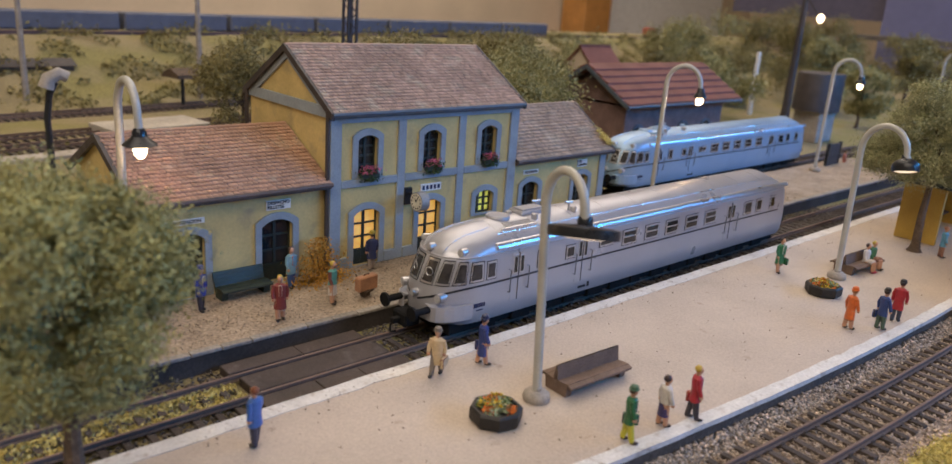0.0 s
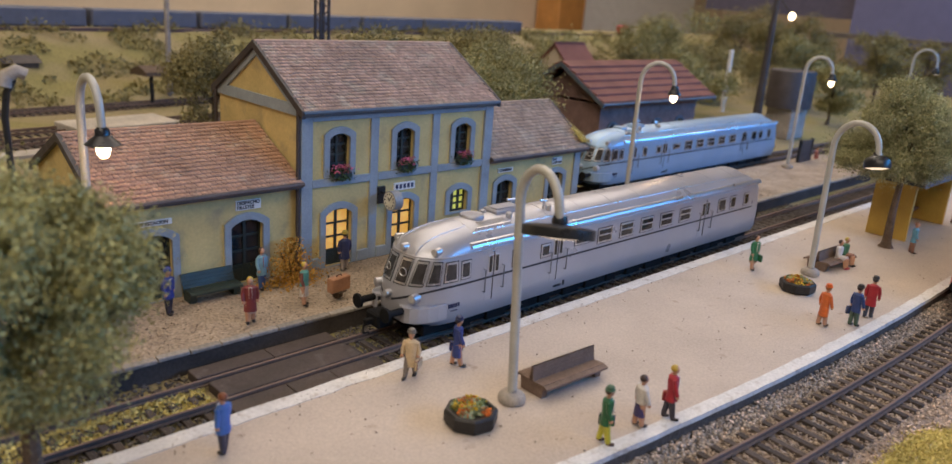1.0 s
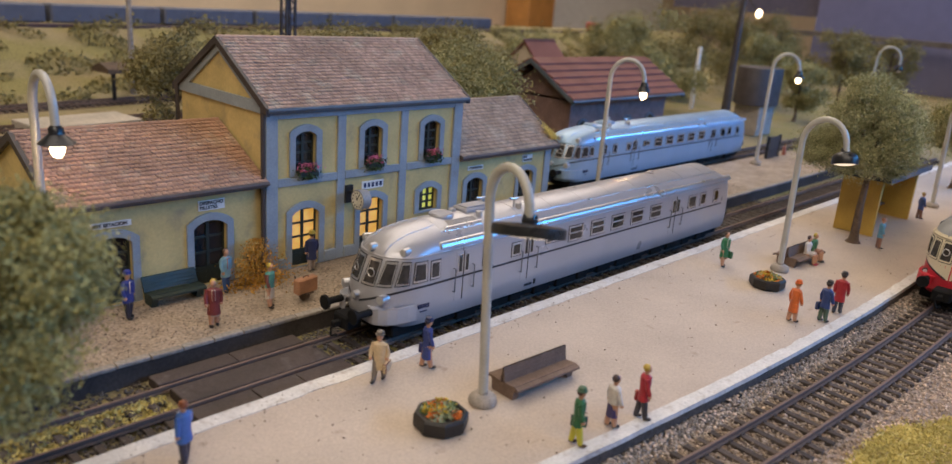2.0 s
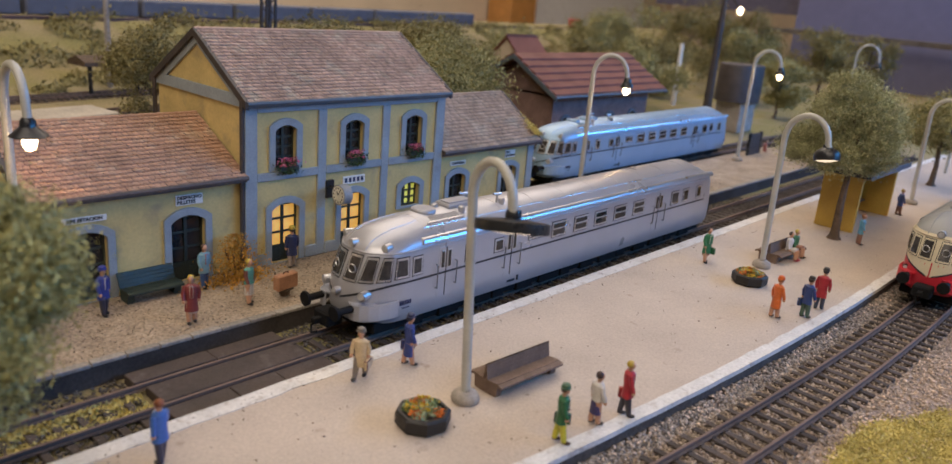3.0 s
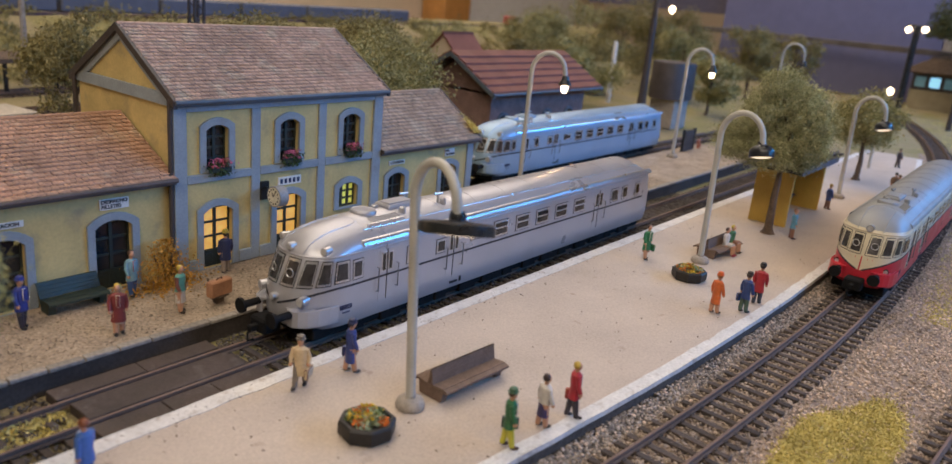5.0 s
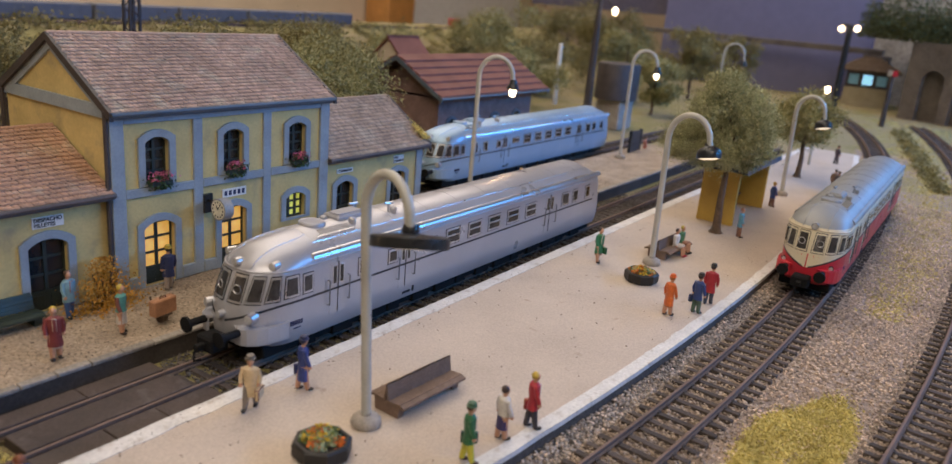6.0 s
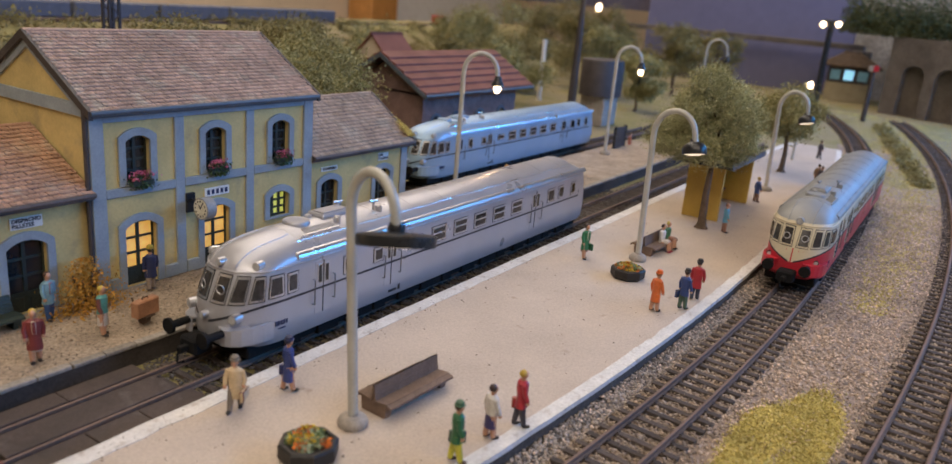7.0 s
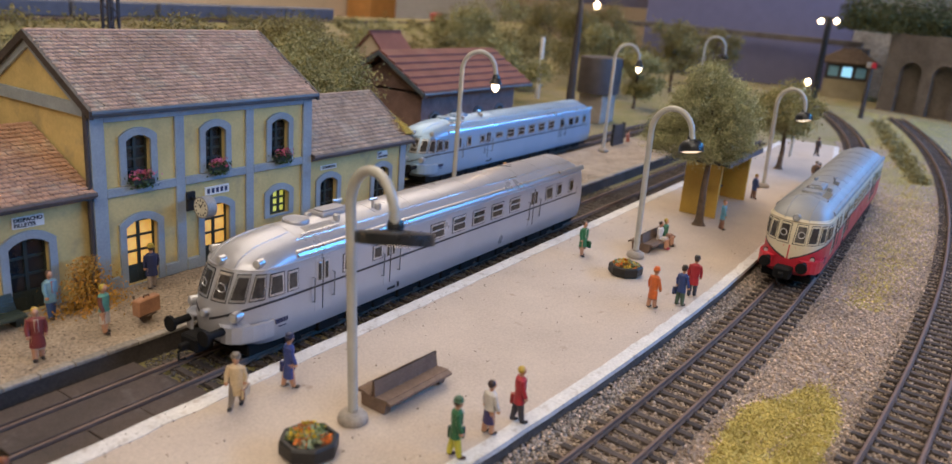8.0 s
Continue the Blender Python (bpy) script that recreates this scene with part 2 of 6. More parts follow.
def loft(bm, rings, cap=True, mi=0, closed=True):
    vs = [[bm.verts.new(p) for p in ring] for ring in rings]
    n = len(vs[0])
    for a, b in zip(vs, vs[1:]):
        for i in range(n if closed else n - 1):
            f = bm.faces.new((a[i], a[(i + 1) % n], b[(i + 1) % n], b[i]))
            f.material_index = mi
    if cap:
        for ring in (vs[0][::-1], vs[-1]):
            bm.faces.new(ring).material_index = mi
    return vs


def lathe(bm, profile, seg=16, mi=0, centre=(0, 0, 0), sx=1.0, sy=1.0):
    cx, cy, cz = centre
    rings = [[(cx + r * sx * math.cos(2 * math.pi * i / seg), cy + r * sy * math.sin(2 * math.pi * i / seg), cz + z) for i in range(seg)] for r, z in profile]
    return loft(bm, rings, True, mi)


def tube(bm, pts, r, seg=8, mi=0, r_end=None):
    pts = [Vector(p) for p in pts]
    rings, up = [], None
    for i, p in enumerate(pts):
        d = (pts[min(i + 1, len(pts) - 1)] - pts[max(i - 1, 0)]).normalized()
        if up is None:
            up = d.orthogonal().normalized()
        up = (up - d * up.dot(d)).normalized()
        side = d.cross(up)
        rr = r if r_end is None else r + (r_end - r) * i / (len(pts) - 1)
        rings.append([p + rr * (up * math.cos(2 * math.pi * k / seg) + side * math.sin(2 * math.pi * k / seg)) for k in range(seg)])
    loft(bm, rings, True, mi)


def ball(bm, x, y, z, r, mi=0, sub=1, sx=1.0, sy=1.0, sz=1.0):
    g = bmesh.ops.create_icosphere(bm, subdivisions=sub, radius=r)
    for v in g["verts"]:
        v.co = Vector((x + v.co.x * sx, y + v.co.y * sy, z + v.co.z * sz))
    for f in {f for v in g["verts"] for f in v.link_faces}:
        f.material_index = mi


def slab(bm, outline, holes, y0, y1, mi=0):
    """An upright slab in the x-z plane between y0 and y1, with openings right through it."""
    faces = []
    for y in (y0, y1):
        edges = []
        for loop in (outline, *holes):
            vs = [bm.verts.new((x, y, z)) for x, z in loop]
            edges += [bm.edges.new((vs[i], vs[(i + 1) % len(vs)])) for i in range(len(vs))]
        g = bmesh.ops.triangle_fill(bm, use_beauty=True, use_dissolve=False, edges=edges)
        faces += [f for f in g["geom"] if isinstance(f, bmesh.types.BMFace)]
    for loop in (outline, *holes):
        a = [bm.verts.new((x, y0, z)) for x, z in loop]
        b = [bm.verts.new((x, y1, z)) for x, z in loop]
        for i in range(len(a)):
            j = (i + 1) % len(a)
            faces.append(bm.faces.new((a[i], a[j], b[j], b[i])))
    for f in faces:
        f.material_index = mi
    bmesh.ops.remove_doubles(bm, verts=list({v for f in faces for v in f.verts}), dist=0.001)
    bmesh.ops.recalc_face_normals(bm, faces=[f for f in faces if f.is_valid])


def arch(cx, w, z0, z1, rise=None, n=8):
    """Outline of an arched opening: width w, sill z0, crown z1."""
    rise = w * 0.22 if rise is None else rise
    r = (w * w / 4 + rise * rise) / (2 * rise)
    a = math.asin(w / 2 / r)
    top = [(cx + r * math.sin(a - 2 * a * i / n), z1 - r + r * math.cos(a - 2 * a * i / n)) for i in range(n + 1)]
    return [(cx - w / 2, z0), (cx + w / 2, z0), *top]


def cloud(name, verts, faces, mats, smooth=False):
    """A mesh from arrays of corners (millimetres) and faces of one size."""
    me = bpy.data.meshes.new(name)
    v, f = np.asarray(verts, np.float32) * MM, np.asarray(faces, np.int32)
    me.vertices.add(len(v))
    me.vertices.foreach_set("co", v.ravel())
    me.loops.add(f.size)
    me.loops.foreach_set("vertex_index", f.ravel())
    me.polygons.add(len(f))
    me.polygons.foreach_set("loop_start", np.arange(0, f.size, f.shape[1], dtype=np.int32))
    me.polygons.foreach_set("loop_total", np.full(len(f), f.shape[1], np.int32))
    me.update(calc_edges=True)
    me.validate()
    me.materials.append(mats)
    return me


rng = np.random.default_rng(7)
OCTA = np.array([(1, 0, 0), (-1, 0, 0), (0, 1, 0), (0, -1, 0), (0, 0, 1), (0, 0, -1)], float)
OCTA_F = np.array([(0, 2, 4), (2, 1, 4), (1, 3, 4), (3, 0, 4), (2, 0, 5), (1, 2, 5), (3, 1, 5), (0, 3, 5)])


def stones(centres, size, flat=0.7):
    """Many small broken stones, one closed island each."""
    n = len(centres)
    s = size * rng.uniform(0.55, 1.35, (n, 1, 1)) * rng.uniform(0.6, 1.3, (n, 6, 3))
    v = OCTA[None] * s
    a = rng.uniform(0, 6.283, n)
    c, d = np.cos(a), np.sin(a)
    x, y = v[..., 0] * c[:, None] - v[..., 1] * d[:, None], v[..., 0] * d[:, None] + v[..., 1] * c[:, None]
    v = np.stack([x, y, v[..., 2] * flat + 0.3 * x * rng.uniform(-1, 1, (n, 1))], -1) + np.asarray(centres)[:, None]
    return v.reshape(-1, 3), (OCTA_F[None] + 6 * np.arange(n)[:, None, None]).reshape(-1, 3)


def leaves(centres, size, up=0.0):
    """Many small bent leaves, turned at random."""
    n = len(centres)
    a = rng.normal(size=(n, 3))
    a /= np.linalg.norm(a, axis=1, keepdims=True)
    b = np.cross(a, rng.normal(size=(n, 3)))
    b /= np.linalg.norm(b, axis=1, keepdims=True)
    s = size * rng.uniform(0.5, 1.4, (n, 1))
    c = np.cross(a, b)
    p = np.asarray(centres)
    v = np.stack([p - a * s, p + b * s * 0.6 + c * s * 0.25, p + a * s, p - b * s * 0.6 + c * s * 0.25], 1)
    return v.reshape(-1, 3), np.arange(4 * n).reshape(-1, 4)

# ---- the layout: ground, platforms, tracks ----
def ground_z(x, y):
    """Height of the modelled ground: flat by the tracks, a bank at the back."""
    z = -9.0 + 1.2 * noise.noise((x * 0.012, y * 0.012, 0))
    rise = min(1.0, max(0.0, (y - 0.12 * x - 800) / 170))
    z += rise * rise * (3 - 2 * rise) * 62 + 3 * rise * noise.noise((x * 0.03, y * 0.03, 5))
    return z


bm = bmesh.new()
xs = [-900 + 45 * i for i in range(72)]
ys = [-700 + 45 * i for i in range(46)]
grid = [[bm.verts.new((x, y, ground_z(x, y) if not (-60 < y < 360 and -200 < x < 900) else -9.0)) for y in ys] for x in xs]
for i in range(len(xs) - 1):
    for j in range(len(ys) - 1):
        bm.faces.new((grid[i][j], grid[i + 1][j], grid[i + 1][j + 1], grid[i][j + 1]))
tagged(part("ground", bm, EARTH, smooth=True), "modelled earth ground with brown and olive patches", "ground", kind="structure")


def mid_line(x):
    """Centre line of the track that the red railcar stands on."""
    d = x - 480
    return 62.3 + (2.0e-4 * d * d if d < 0 else 1.0e-4 * d * d + 6.5e-8 * d ** 3)


def far_line(x):
    return -14.2 + (1.75e-4 if x < 560 else 1.42e-4) * (x - 560) ** 2


def edge_line(x):
    """The island platform's side towards the red railcar."""
    return mid_line(x) + 22.3 + 0.5 * noise.noise((x * 0.05, 3, 0))


P_X0, P_X1, P_L = -120.0, 1010.0, 187.0
pxs = [P_X0 + 10 * i for i in range(int((P_X1 - P_X0) / 10) + 1)]


def platform_left(x):
    return P_L + 0.35 * noise.noise((x * 0.06, 9, 0)) - (0 if x < 640 else (x - 640) * 0.02)


def strip(bm, xs, ya, yb, z0, z1, mi=0):
    """A slab along x between two lines."""
    rings = [[(x, ya(x), z0), (x, yb(x), z0), (x, yb(x), z1), (x, ya(x), z1)] for x in xs]
    loft(bm, rings, True, mi)


platform = thing("platform", 0, 0, 0, 0, "sand-coloured island platform with white-painted edges", "platform", kind="structure")
bm = bmesh.new()
strip(bm, pxs, lambda x: edge_line(x) + 1, lambda x: platform_left(x) - 1, -9, -0.25)
part("platform_top", bm, PLASTER, platform)
for name, fa, fb in (("edge_strip", lambda x: platform_left(x) - 6.3 - 0.8 * noise.noise((x * 0.11, 1, 0)), platform_left),
                     ("edge_strip", edge_line, lambda x: edge_line(x) + 5.3 + 0.9 * noise.noise((x * 0.11, 5, 0)))):
    bm = bmesh.new()
    fine_xs = [P_X0 + 4 * i for i in range(int((P_X1 - P_X0) / 4))]
    strip(bm, fine_xs, fa, fb, -2.0, 0.0)
    part(name, bm, WHITE_EDGE, platform, "worn white edge paint")
for fa, fb in ((lambda x: platform_left(x) - 2, lambda x: platform_left(x) - 0.4), (lambda x: edge_line(x) + 0.4, lambda x: edge_line(x) + 2)):
    bm = bmesh.new()
    strip(bm, pxs, fa, fb, -9.5, -2.0)
    part("platform_wall", bm, WALL_GREY, platform, "rough grey platform wall")

# platform by the station building
S_EDGE, S_X0, S_X1 = 235.0, -60.0, 830.0
station_platform = thing("station_platform", 0, 0, 0, 0, "gravel station platform with a stone kerb and dark wall", "platform", kind="structure")
bm = bmesh.new()
sx = [S_X0 + 8 * i for i in range(int((S_X1 - S_X0) / 8) + 1)]
sy = [S_EDGE + 2.4 + 6 * j for j in range(12)]
g = [[bm.verts.new((x, y, (0 if j == 0 else 0.7) * noise.noise((x * 0.09, y * 0.09, 2)) - 0.2)) for j, y in enumerate(sy)] for x in sx]
for i in range(len(sx) - 1):
    for j in range(len(sy) - 1):
        bm.faces.new((g[i][j], g[i + 1][j], g[i + 1][j + 1], g[i][j + 1]))
box(bm, S_X0, S_X1, S_EDGE + 2, 309.5, -9, -3)
part("gravel_top", bm, SAND_GRAVEL, station_platform)
bm = bmesh.new()
box(bm, S_X0, S_X1, S_EDGE + 0.6, S_EDGE + 2.2, -9.5, -1.3)
part("platform_wall", bm, WALL_DARK, station_platform, "dark platform wall")
kerb_mesh = None
x = S_X0
random.seed(4)
while x < S_X1:
    if kerb_mesh is None:
        bm = bmesh.new()
        box(bm, 0.15, 11.85, 0, 3.4, -1.3, 0.25, 0.3)
        kerb_mesh = mesh_of("kerb_stone", bm, KERB_STONE)
    ob = new("kerb_stone", kerb_mesh)
    ob.parent, ob.location = station_platform, (x * MM, (S_EDGE + random.uniform(-0.15, 0.15)) * MM, random.uniform(-0.1, 0.1) * MM)
    x += 12


# ---- tracks ----
RAIL_Z = -5.0
bm = bmesh.new()
box(bm, -15, 15, -1.3, 1.3, -9.2, -7.3, 0.2)
box(bm, -9.9, -6.6, -1.0, 1.0, -7.3, -6.8)
box(bm, 6.6, 9.9, -1.0, 1.0, -7.3, -6.8)
SLEEPER_MESH = mesh_of("sleeper", bm, SLEEPER)


def track(line, x0, x1, label, pitch=7.4, skip=(0, 0), own=230):
    tr = thing("railway_track", 0, 0, 0, 0, label, "track", kind="structure")
    for side in (-8.25, 8.25):
        bm = bmesh.new()
        rings_b, rings_t = [], []
        n = int((x1 - x0) / 12) + 1
        for i in range(n + 1):
            x = x0 + (x1 - x0) * i / n
            slope = (line(x + 1) - line(x - 1)) / 2
            k = 1 / math.sqrt(1 + slope * slope)
            px, py = x - side * slope * k, line(x) + side * k
            rings_b.append([(px + slope * k * -w, py + k * w, z) for w, z in ((-1.1, -7.3), (1.1, -7.3), (1.1, -6.9), (0.35, -6.6), (0.35, -5.8), (-0.35, -5.8), (-0.35, -6.6), (-1.1, -6.9))])
            rings_t.append([(px + slope * k * -w, py + k * w, z) for w, z in ((-0.55, -5.8), (0.55, -5.8), (0.55, -5.12), (0.42, -5.0), (-0.42, -5.0), (-0.55, -5.12))])
        loft(bm, rings_b, True, 0)
        loft(bm, rings_t, True, 1)
        part("rail", bm, [RAIL, RAIL_TOP], tr, "brown rail with a bright worn head")
    x, count = x0 + 3, 0
    while x < x1 and count < own:
        if not skip[0] < x < skip[1]:
            s = new("sleeper", SLEEPER_MESH)
            s.parent = tr
            slope = (line(x + 1) - line(x - 1)) / 2
            s.location, s.rotation_euler = (x * MM, line(x) * MM, 0), (0, 0, math.atan(slope) + radians(90 + random.uniform(-1.2, 1.2)))
            count += 1
        x += pitch
    return tr


random.seed(11)
main_line = lambda x: 213.5
track(main_line, -60, 1000, "straight track with dark sleepers beside the station platform", skip=(141, 202), own=140)
track(mid_line, 150, 1640, "gently curved track in gravel beside the island platform", own=205)
track(far_line, 190, 1500, "curved outer track in gravel", own=180)
track(lambda x: 335.0, 455, 1200, "track behind the station platform", own=100)
BED = paint("brown_track_bed", (0.13, 0.095, 0.07), 0.95, fine=(2, 0.35), coarse=(30, 0.3), bump=(2, 0.9))
PALE_PATH = paint("pale_concrete_path", (0.45, 0.41, 0.36), 0.9, fine=(3, 0.15), coarse=(40, 0.2), bump=(2, 0.3))
for yy, xa, xb in ((660, -250, 700), (702, -250, 800), (800, -250, 1000)):
    line = lambda x, yy=yy: yy + 0.15 * (x - 200)
    bm = bmesh.new()
    strip(bm, [xa + 20 * i for i in range(int((xb - xa) / 20))], lambda x: line(x) - 17, lambda x: line(x) + 17, -10.5, -8.6)
    tagged(part("track_bed", bm, BED), "brown gravel track bed of the sidings", "track bed", kind="structure")
    track(line, xa, xb, "siding track on a brown gravel bed", own=110)
bm = bmesh.new()
strip(bm, [-250 + 20 * i for i in range(40)], lambda x: 616 + 0.15 * (x - 200), lambda x: 634 + 0.15 * (x - 200), -10.5, -6.5)
tagged(part("path", bm, PALE_PATH), "pale concrete path beside the sidings", "path", kind="structure")


# ballast
def ballast(name, region, n, size, mat, label):
    pts = []
    while len(pts) < n:
        x, y, z = region()
        if x is not None:
            pts.append((x, y, z))
    ob = new(name, cloud(name, *stones(np.array(pts), size), mat))
    return tagged(ob, label, "gravel", kind="stuff")


def right_field(by_track):
    x = 175 + 640 * random.random() ** 1.7
    y = random.uniform(-75, edge_line(x) - 0.5)
    for line in (mid_line, far_line):
        d = abs(y - line(x))
        if abs(d - 8.25) < 1.4:
            return None, 0, 0
    heap = max(0.0, 1 - (edge_line(x) - y) / 6.5)
    near = min(abs(y - mid_line(x)), abs(y - far_line(x))) < 17 + random.gauss(0, 3)
    if near != by_track:
        return None, 0, 0
    return x, y, -8.9 + random.uniform(0, 1.15 if near else 0.9) + 3.0 * heap ** 1.5


bm = bmesh.new()
strip(bm, [140 + 20 * i for i in range(50)], lambda x: -95.0, lambda x: edge_line(x) + 0.6, -10.5, -8.85)
tagged(part("gravel_bed", bm, paint("gravel_bed", (0.34, 0.26, 0.205), 0.95, fine=(0.8, 0.4), coarse=(30, 0.15), bump=(1.0, 1.0), stain=((0.15, 0.115, 0.09), 3, 0.5, 0.65))), "beige fine gravel bed under the curved tracks", "gravel", kind="structure")


def edge_heap():
    x = 170 + 560 * random.random() ** 1.4
    d = 6.5 * random.random()
    return x, edge_line(x) - d, -8.8 + 3.2 * (1 - d / 6.5) ** 1.3 + random.uniform(-0.3, 0.4)


ballast("edge_ballast", edge_heap, 9000, 0.62, paint("edge_ballast_stone", (0.17, 0.145, 0.125), 0.9, bump=None, island=0.4, tint=(0.40, 0.34, 0.29)), "grey ballast heaped against the platform wall")


def left_field():
    x = random.uniform(60, 620)
    if 140 < x < 203:
        return None, 0, 0
    y = random.uniform(188, 234)
    if abs(abs(y - 213.5) - 8.25) < 1.4:
        return None, 0, 0
    return x, y, -8.9 + random.uniform(0, 1.6)


ballast("ballast_gravel", lambda: right_field(False), 40000, 0.66, BALLAST, "loose beige and pale grey model ballast")
ballast("ballast_gravel", lambda: right_field(True), 44000, 0.62, BALLAST_TRACK, "grey-brown model ballast between the sleepers")


def platform_specks():
    x = 110 + 500 * random.random() ** 1.3
    lo, hi = edge_line(x) + 6, platform_left(x) - 1
    y = random.uniform(lo, hi) if random.random() < 0.45 else hi - abs(random.gauss(0, 5))
    return x, y, -0.1


ballast("platform_grit", platform_specks, 420, 0.34, paint("dark_grit", (0.16, 0.12, 0.10), 0.9, bump=None, island=0.5), "scattered dark specks of grit on the platform")
ballast("ballast_gravel", left_field, 17000, 0.65, BALLAST_DARK, "dark grey ballast between the platforms")


def station_grit():
    x, y = random.uniform(60, 620), random.uniform(240, 284)
    return x, y, -0.1 + 0.5 * random.random()


ballast("station_grit", station_grit, 9000, 0.3, paint("grit", (0.20, 0.15, 0.11), 0.95, bump=None, island=0.4, tint=(0.40, 0.31, 0.23)), "loose grit on the station platform")


# crossing boards between and beside the rails
crossing = thing("board_crossing", 170, 213.5, -9, 0, "dark weathered board crossing laid over the track", "crossing")
for y0, y1, cuts in ((-6.3, 6.4, (-27, 30)), (10.4, 18.6, (-29, 1.5, 30)), (-20.5, -10.4, (-29, -6, 12, 33))):
    for x0, x1 in zip(cuts, cuts[1:]):
        bm = bmesh.new()
        box(bm, x0 + 0.15, x1 - 0.15, y0, y1, 0, 3.7 + random.uniform(-0.15, 0.15), 0.25)
        part("plank", bm, BOARD, crossing)


def grass(name, n, place, size, mat, label):
    pts = np.array([place() for _ in range(n)])
    ob = new(name, cloud(name, *leaves(pts, size), mat))
    return tagged(ob, label, "grass", kind="stuff")


def patch():
    a, r = random.uniform(0, 6.283), math.sqrt(random.random()) + abs(random.gauss(0, 0.10))
    r *= 0.88 + 0.25 * noise.noise((math.cos(a) * 1.5, math.sin(a) * 1.5, 4))
    x, y = 301 + 56 * r * math.cos(a), 30 + 18 * r * math.sin(a) - 0.06 * (r * math.cos(a) * 56)
    return x, y, -8.5 + 1.0 * random.random()


def strip_grass():
    return random.uniform(60, 141), 213.5 + random.choice((-1, 1)) * 7 * math.sqrt(random.random()), -8.8 + 2.0 * random.random()


grass("yellow_grass_patch", 36000, patch, 0.55, GRASS_YELLOW, "patch of yellow static grass in the gravel")
grass("track_grass", 4500, strip_grass, 0.8, GRASS_YELLOW, "yellow-green grass growing between the rails")


# ---- station building ----
FX, FY = 219.8, 284.8
station = thing("station_building", FX, FY, 0, 0, "ochre two-storey station building with blue-grey trim and tiled roofs", "station")


def opening_set(parent, cx, w, z0, z1, yf, lit, door=False, frame_mat=TRIM, cols=2, rows=3, depth=2.6):
    """Arched opening: moulded surround, joinery and panes set back in the wall."""
    head = "door" if door else "window"
    bm = bmesh.new()
    slab(bm, arch(cx, w + 6, z0 if door else z0 - 0.2, z1 + 3.2, (w + 6) * 0.2), [arch(cx, w, z0 + (0.01 if door else 0.8), z1, w * 0.2)], yf - 1.1, yf + 0.2)
    surround = part(head, bm, frame_mat, parent, ("panelled door" if door else "arched window") + " in a blue-grey moulded surround")
    pane_z0 = z0 + (7.5 if door else 0.8)
    bm = bmesh.new()
    slab(bm, arch(cx, w, pane_z0, z1, w * 0.2), [], yf + depth + 0.3, yf + depth + 0.7)
    part("pane", bm, lit or GLASS_DARK, surround, "glowing yellow pane" if lit else "")
    bars = []
    for i in range(cols + 1):
        xx = cx - w / 2 + w * i / cols
        bars.append((xx - 0.7, xx + 0.7, yf + depth - 0.45, yf + depth + 0.3, pane_z0, z1 - (0.2 if 0 < i < cols else 2.2)))
    for j in range(rows + 1):
        zz = pane_z0 + (z1 - 1.2 - pane_z0) * j / rows
        bars.append((cx - w / 2, cx + w / 2, yf + depth - 0.35, yf + depth + 0.2, zz - 0.5, zz + 0.5))
    for bar in bars:
        bm = bmesh.new()
        box(bm, *bar)
        part("glazing_bar", bm, DOOR_GREEN, surround)
    if door:
        bm = bmesh.new()
        box(bm, cx - w / 2, cx + w / 2, yf + depth - 0.5, yf + depth + 0.6, z0, pane_z0)
        part("door_leaf", bm, DOOR_GREEN, surround, "dark green lower door leaf")
        for xx in (cx - w / 4, cx + w / 4):
            bm = bmesh.new()
            box(bm, xx - w / 6, xx + w / 6, yf + depth - 0.9, yf + depth - 0.5, z0 + 1.2, pane_z0 - 1.2, 0.15)
            part("door_panel", bm, DOOR_GREEN, surround)
    return surround


def tiled_slope(parent, x0, x1, y0, z0, y1, z1, row, col, mat, lift=0.75):
    """Rows of small overlapping tiles from the eaves (y0, z0) up to the ridge (y1, z1), over a roof board."""
    length = math.hypot(y1 - y0, z1 - z0)
    dy, dz = (y1 - y0) / length, (z1 - z0) / length
    nrow, ncol = int(round(length / row)), int(round((x1 - x0) / col))
    row, col = length / nrow, (x1 - x0) / ncol
    nx, nz = -dz, dy
    if nz < 0:
        nx, nz = -nx, -nz
    verts, faces = [], []
    for r in range(nrow):
        for c in range(ncol):
            off = (0.5 * col if r % 2 else 0)
            xa, xb = x0 + c * col + off, x0 + (c + 1) * col + off - 0.12
            xa, xb = max(x0, xa + random.uniform(-0.08, 0.08)), min(x1, xb)
            if xb - xa < 0.2:
                continue
            s0, s1 = r * row - 0.35 + random.uniform(-0.16, 0.16), (r + 1) * row + 0.2
            h0, h1 = lift + random.uniform(-0.2, 0.28), 0.12
            k = len(verts)
            for s, h in ((s0, h0), (s0, h0 - 0.5), (s1, h1)):
                mid = (xa + xb) / 2
                for xx, bulge in ((xa, 0), (mid, 0.34), (xb, 0)):
                    verts.append((xx, y0 + dy * s + nx * (h + bulge), z0 + dz * s + nz * (h + bulge)))
            faces += [(k, k + 1, k + 7, k + 6), (k + 1, k + 2, k + 8, k + 7), (k + 3, k + 4, k + 1, k), (k + 4, k + 5, k + 2, k + 1)]
    ob = new("roof_tiles", cloud("roof_tiles", verts, faces, mat))
    ob.parent = parent
    ob["kind"] = "stuff"
    bm = bmesh.new()
    ring = lambda x: [(x, y0, z0 - 1.2), (x, y0, z0), (x, y1, z1), (x, y1, z1 - 1.2)]
    loft(bm, [ring(x0), ring(x1)])
    part("roof_board", bm, DARK_WOOD, parent)
    return ob


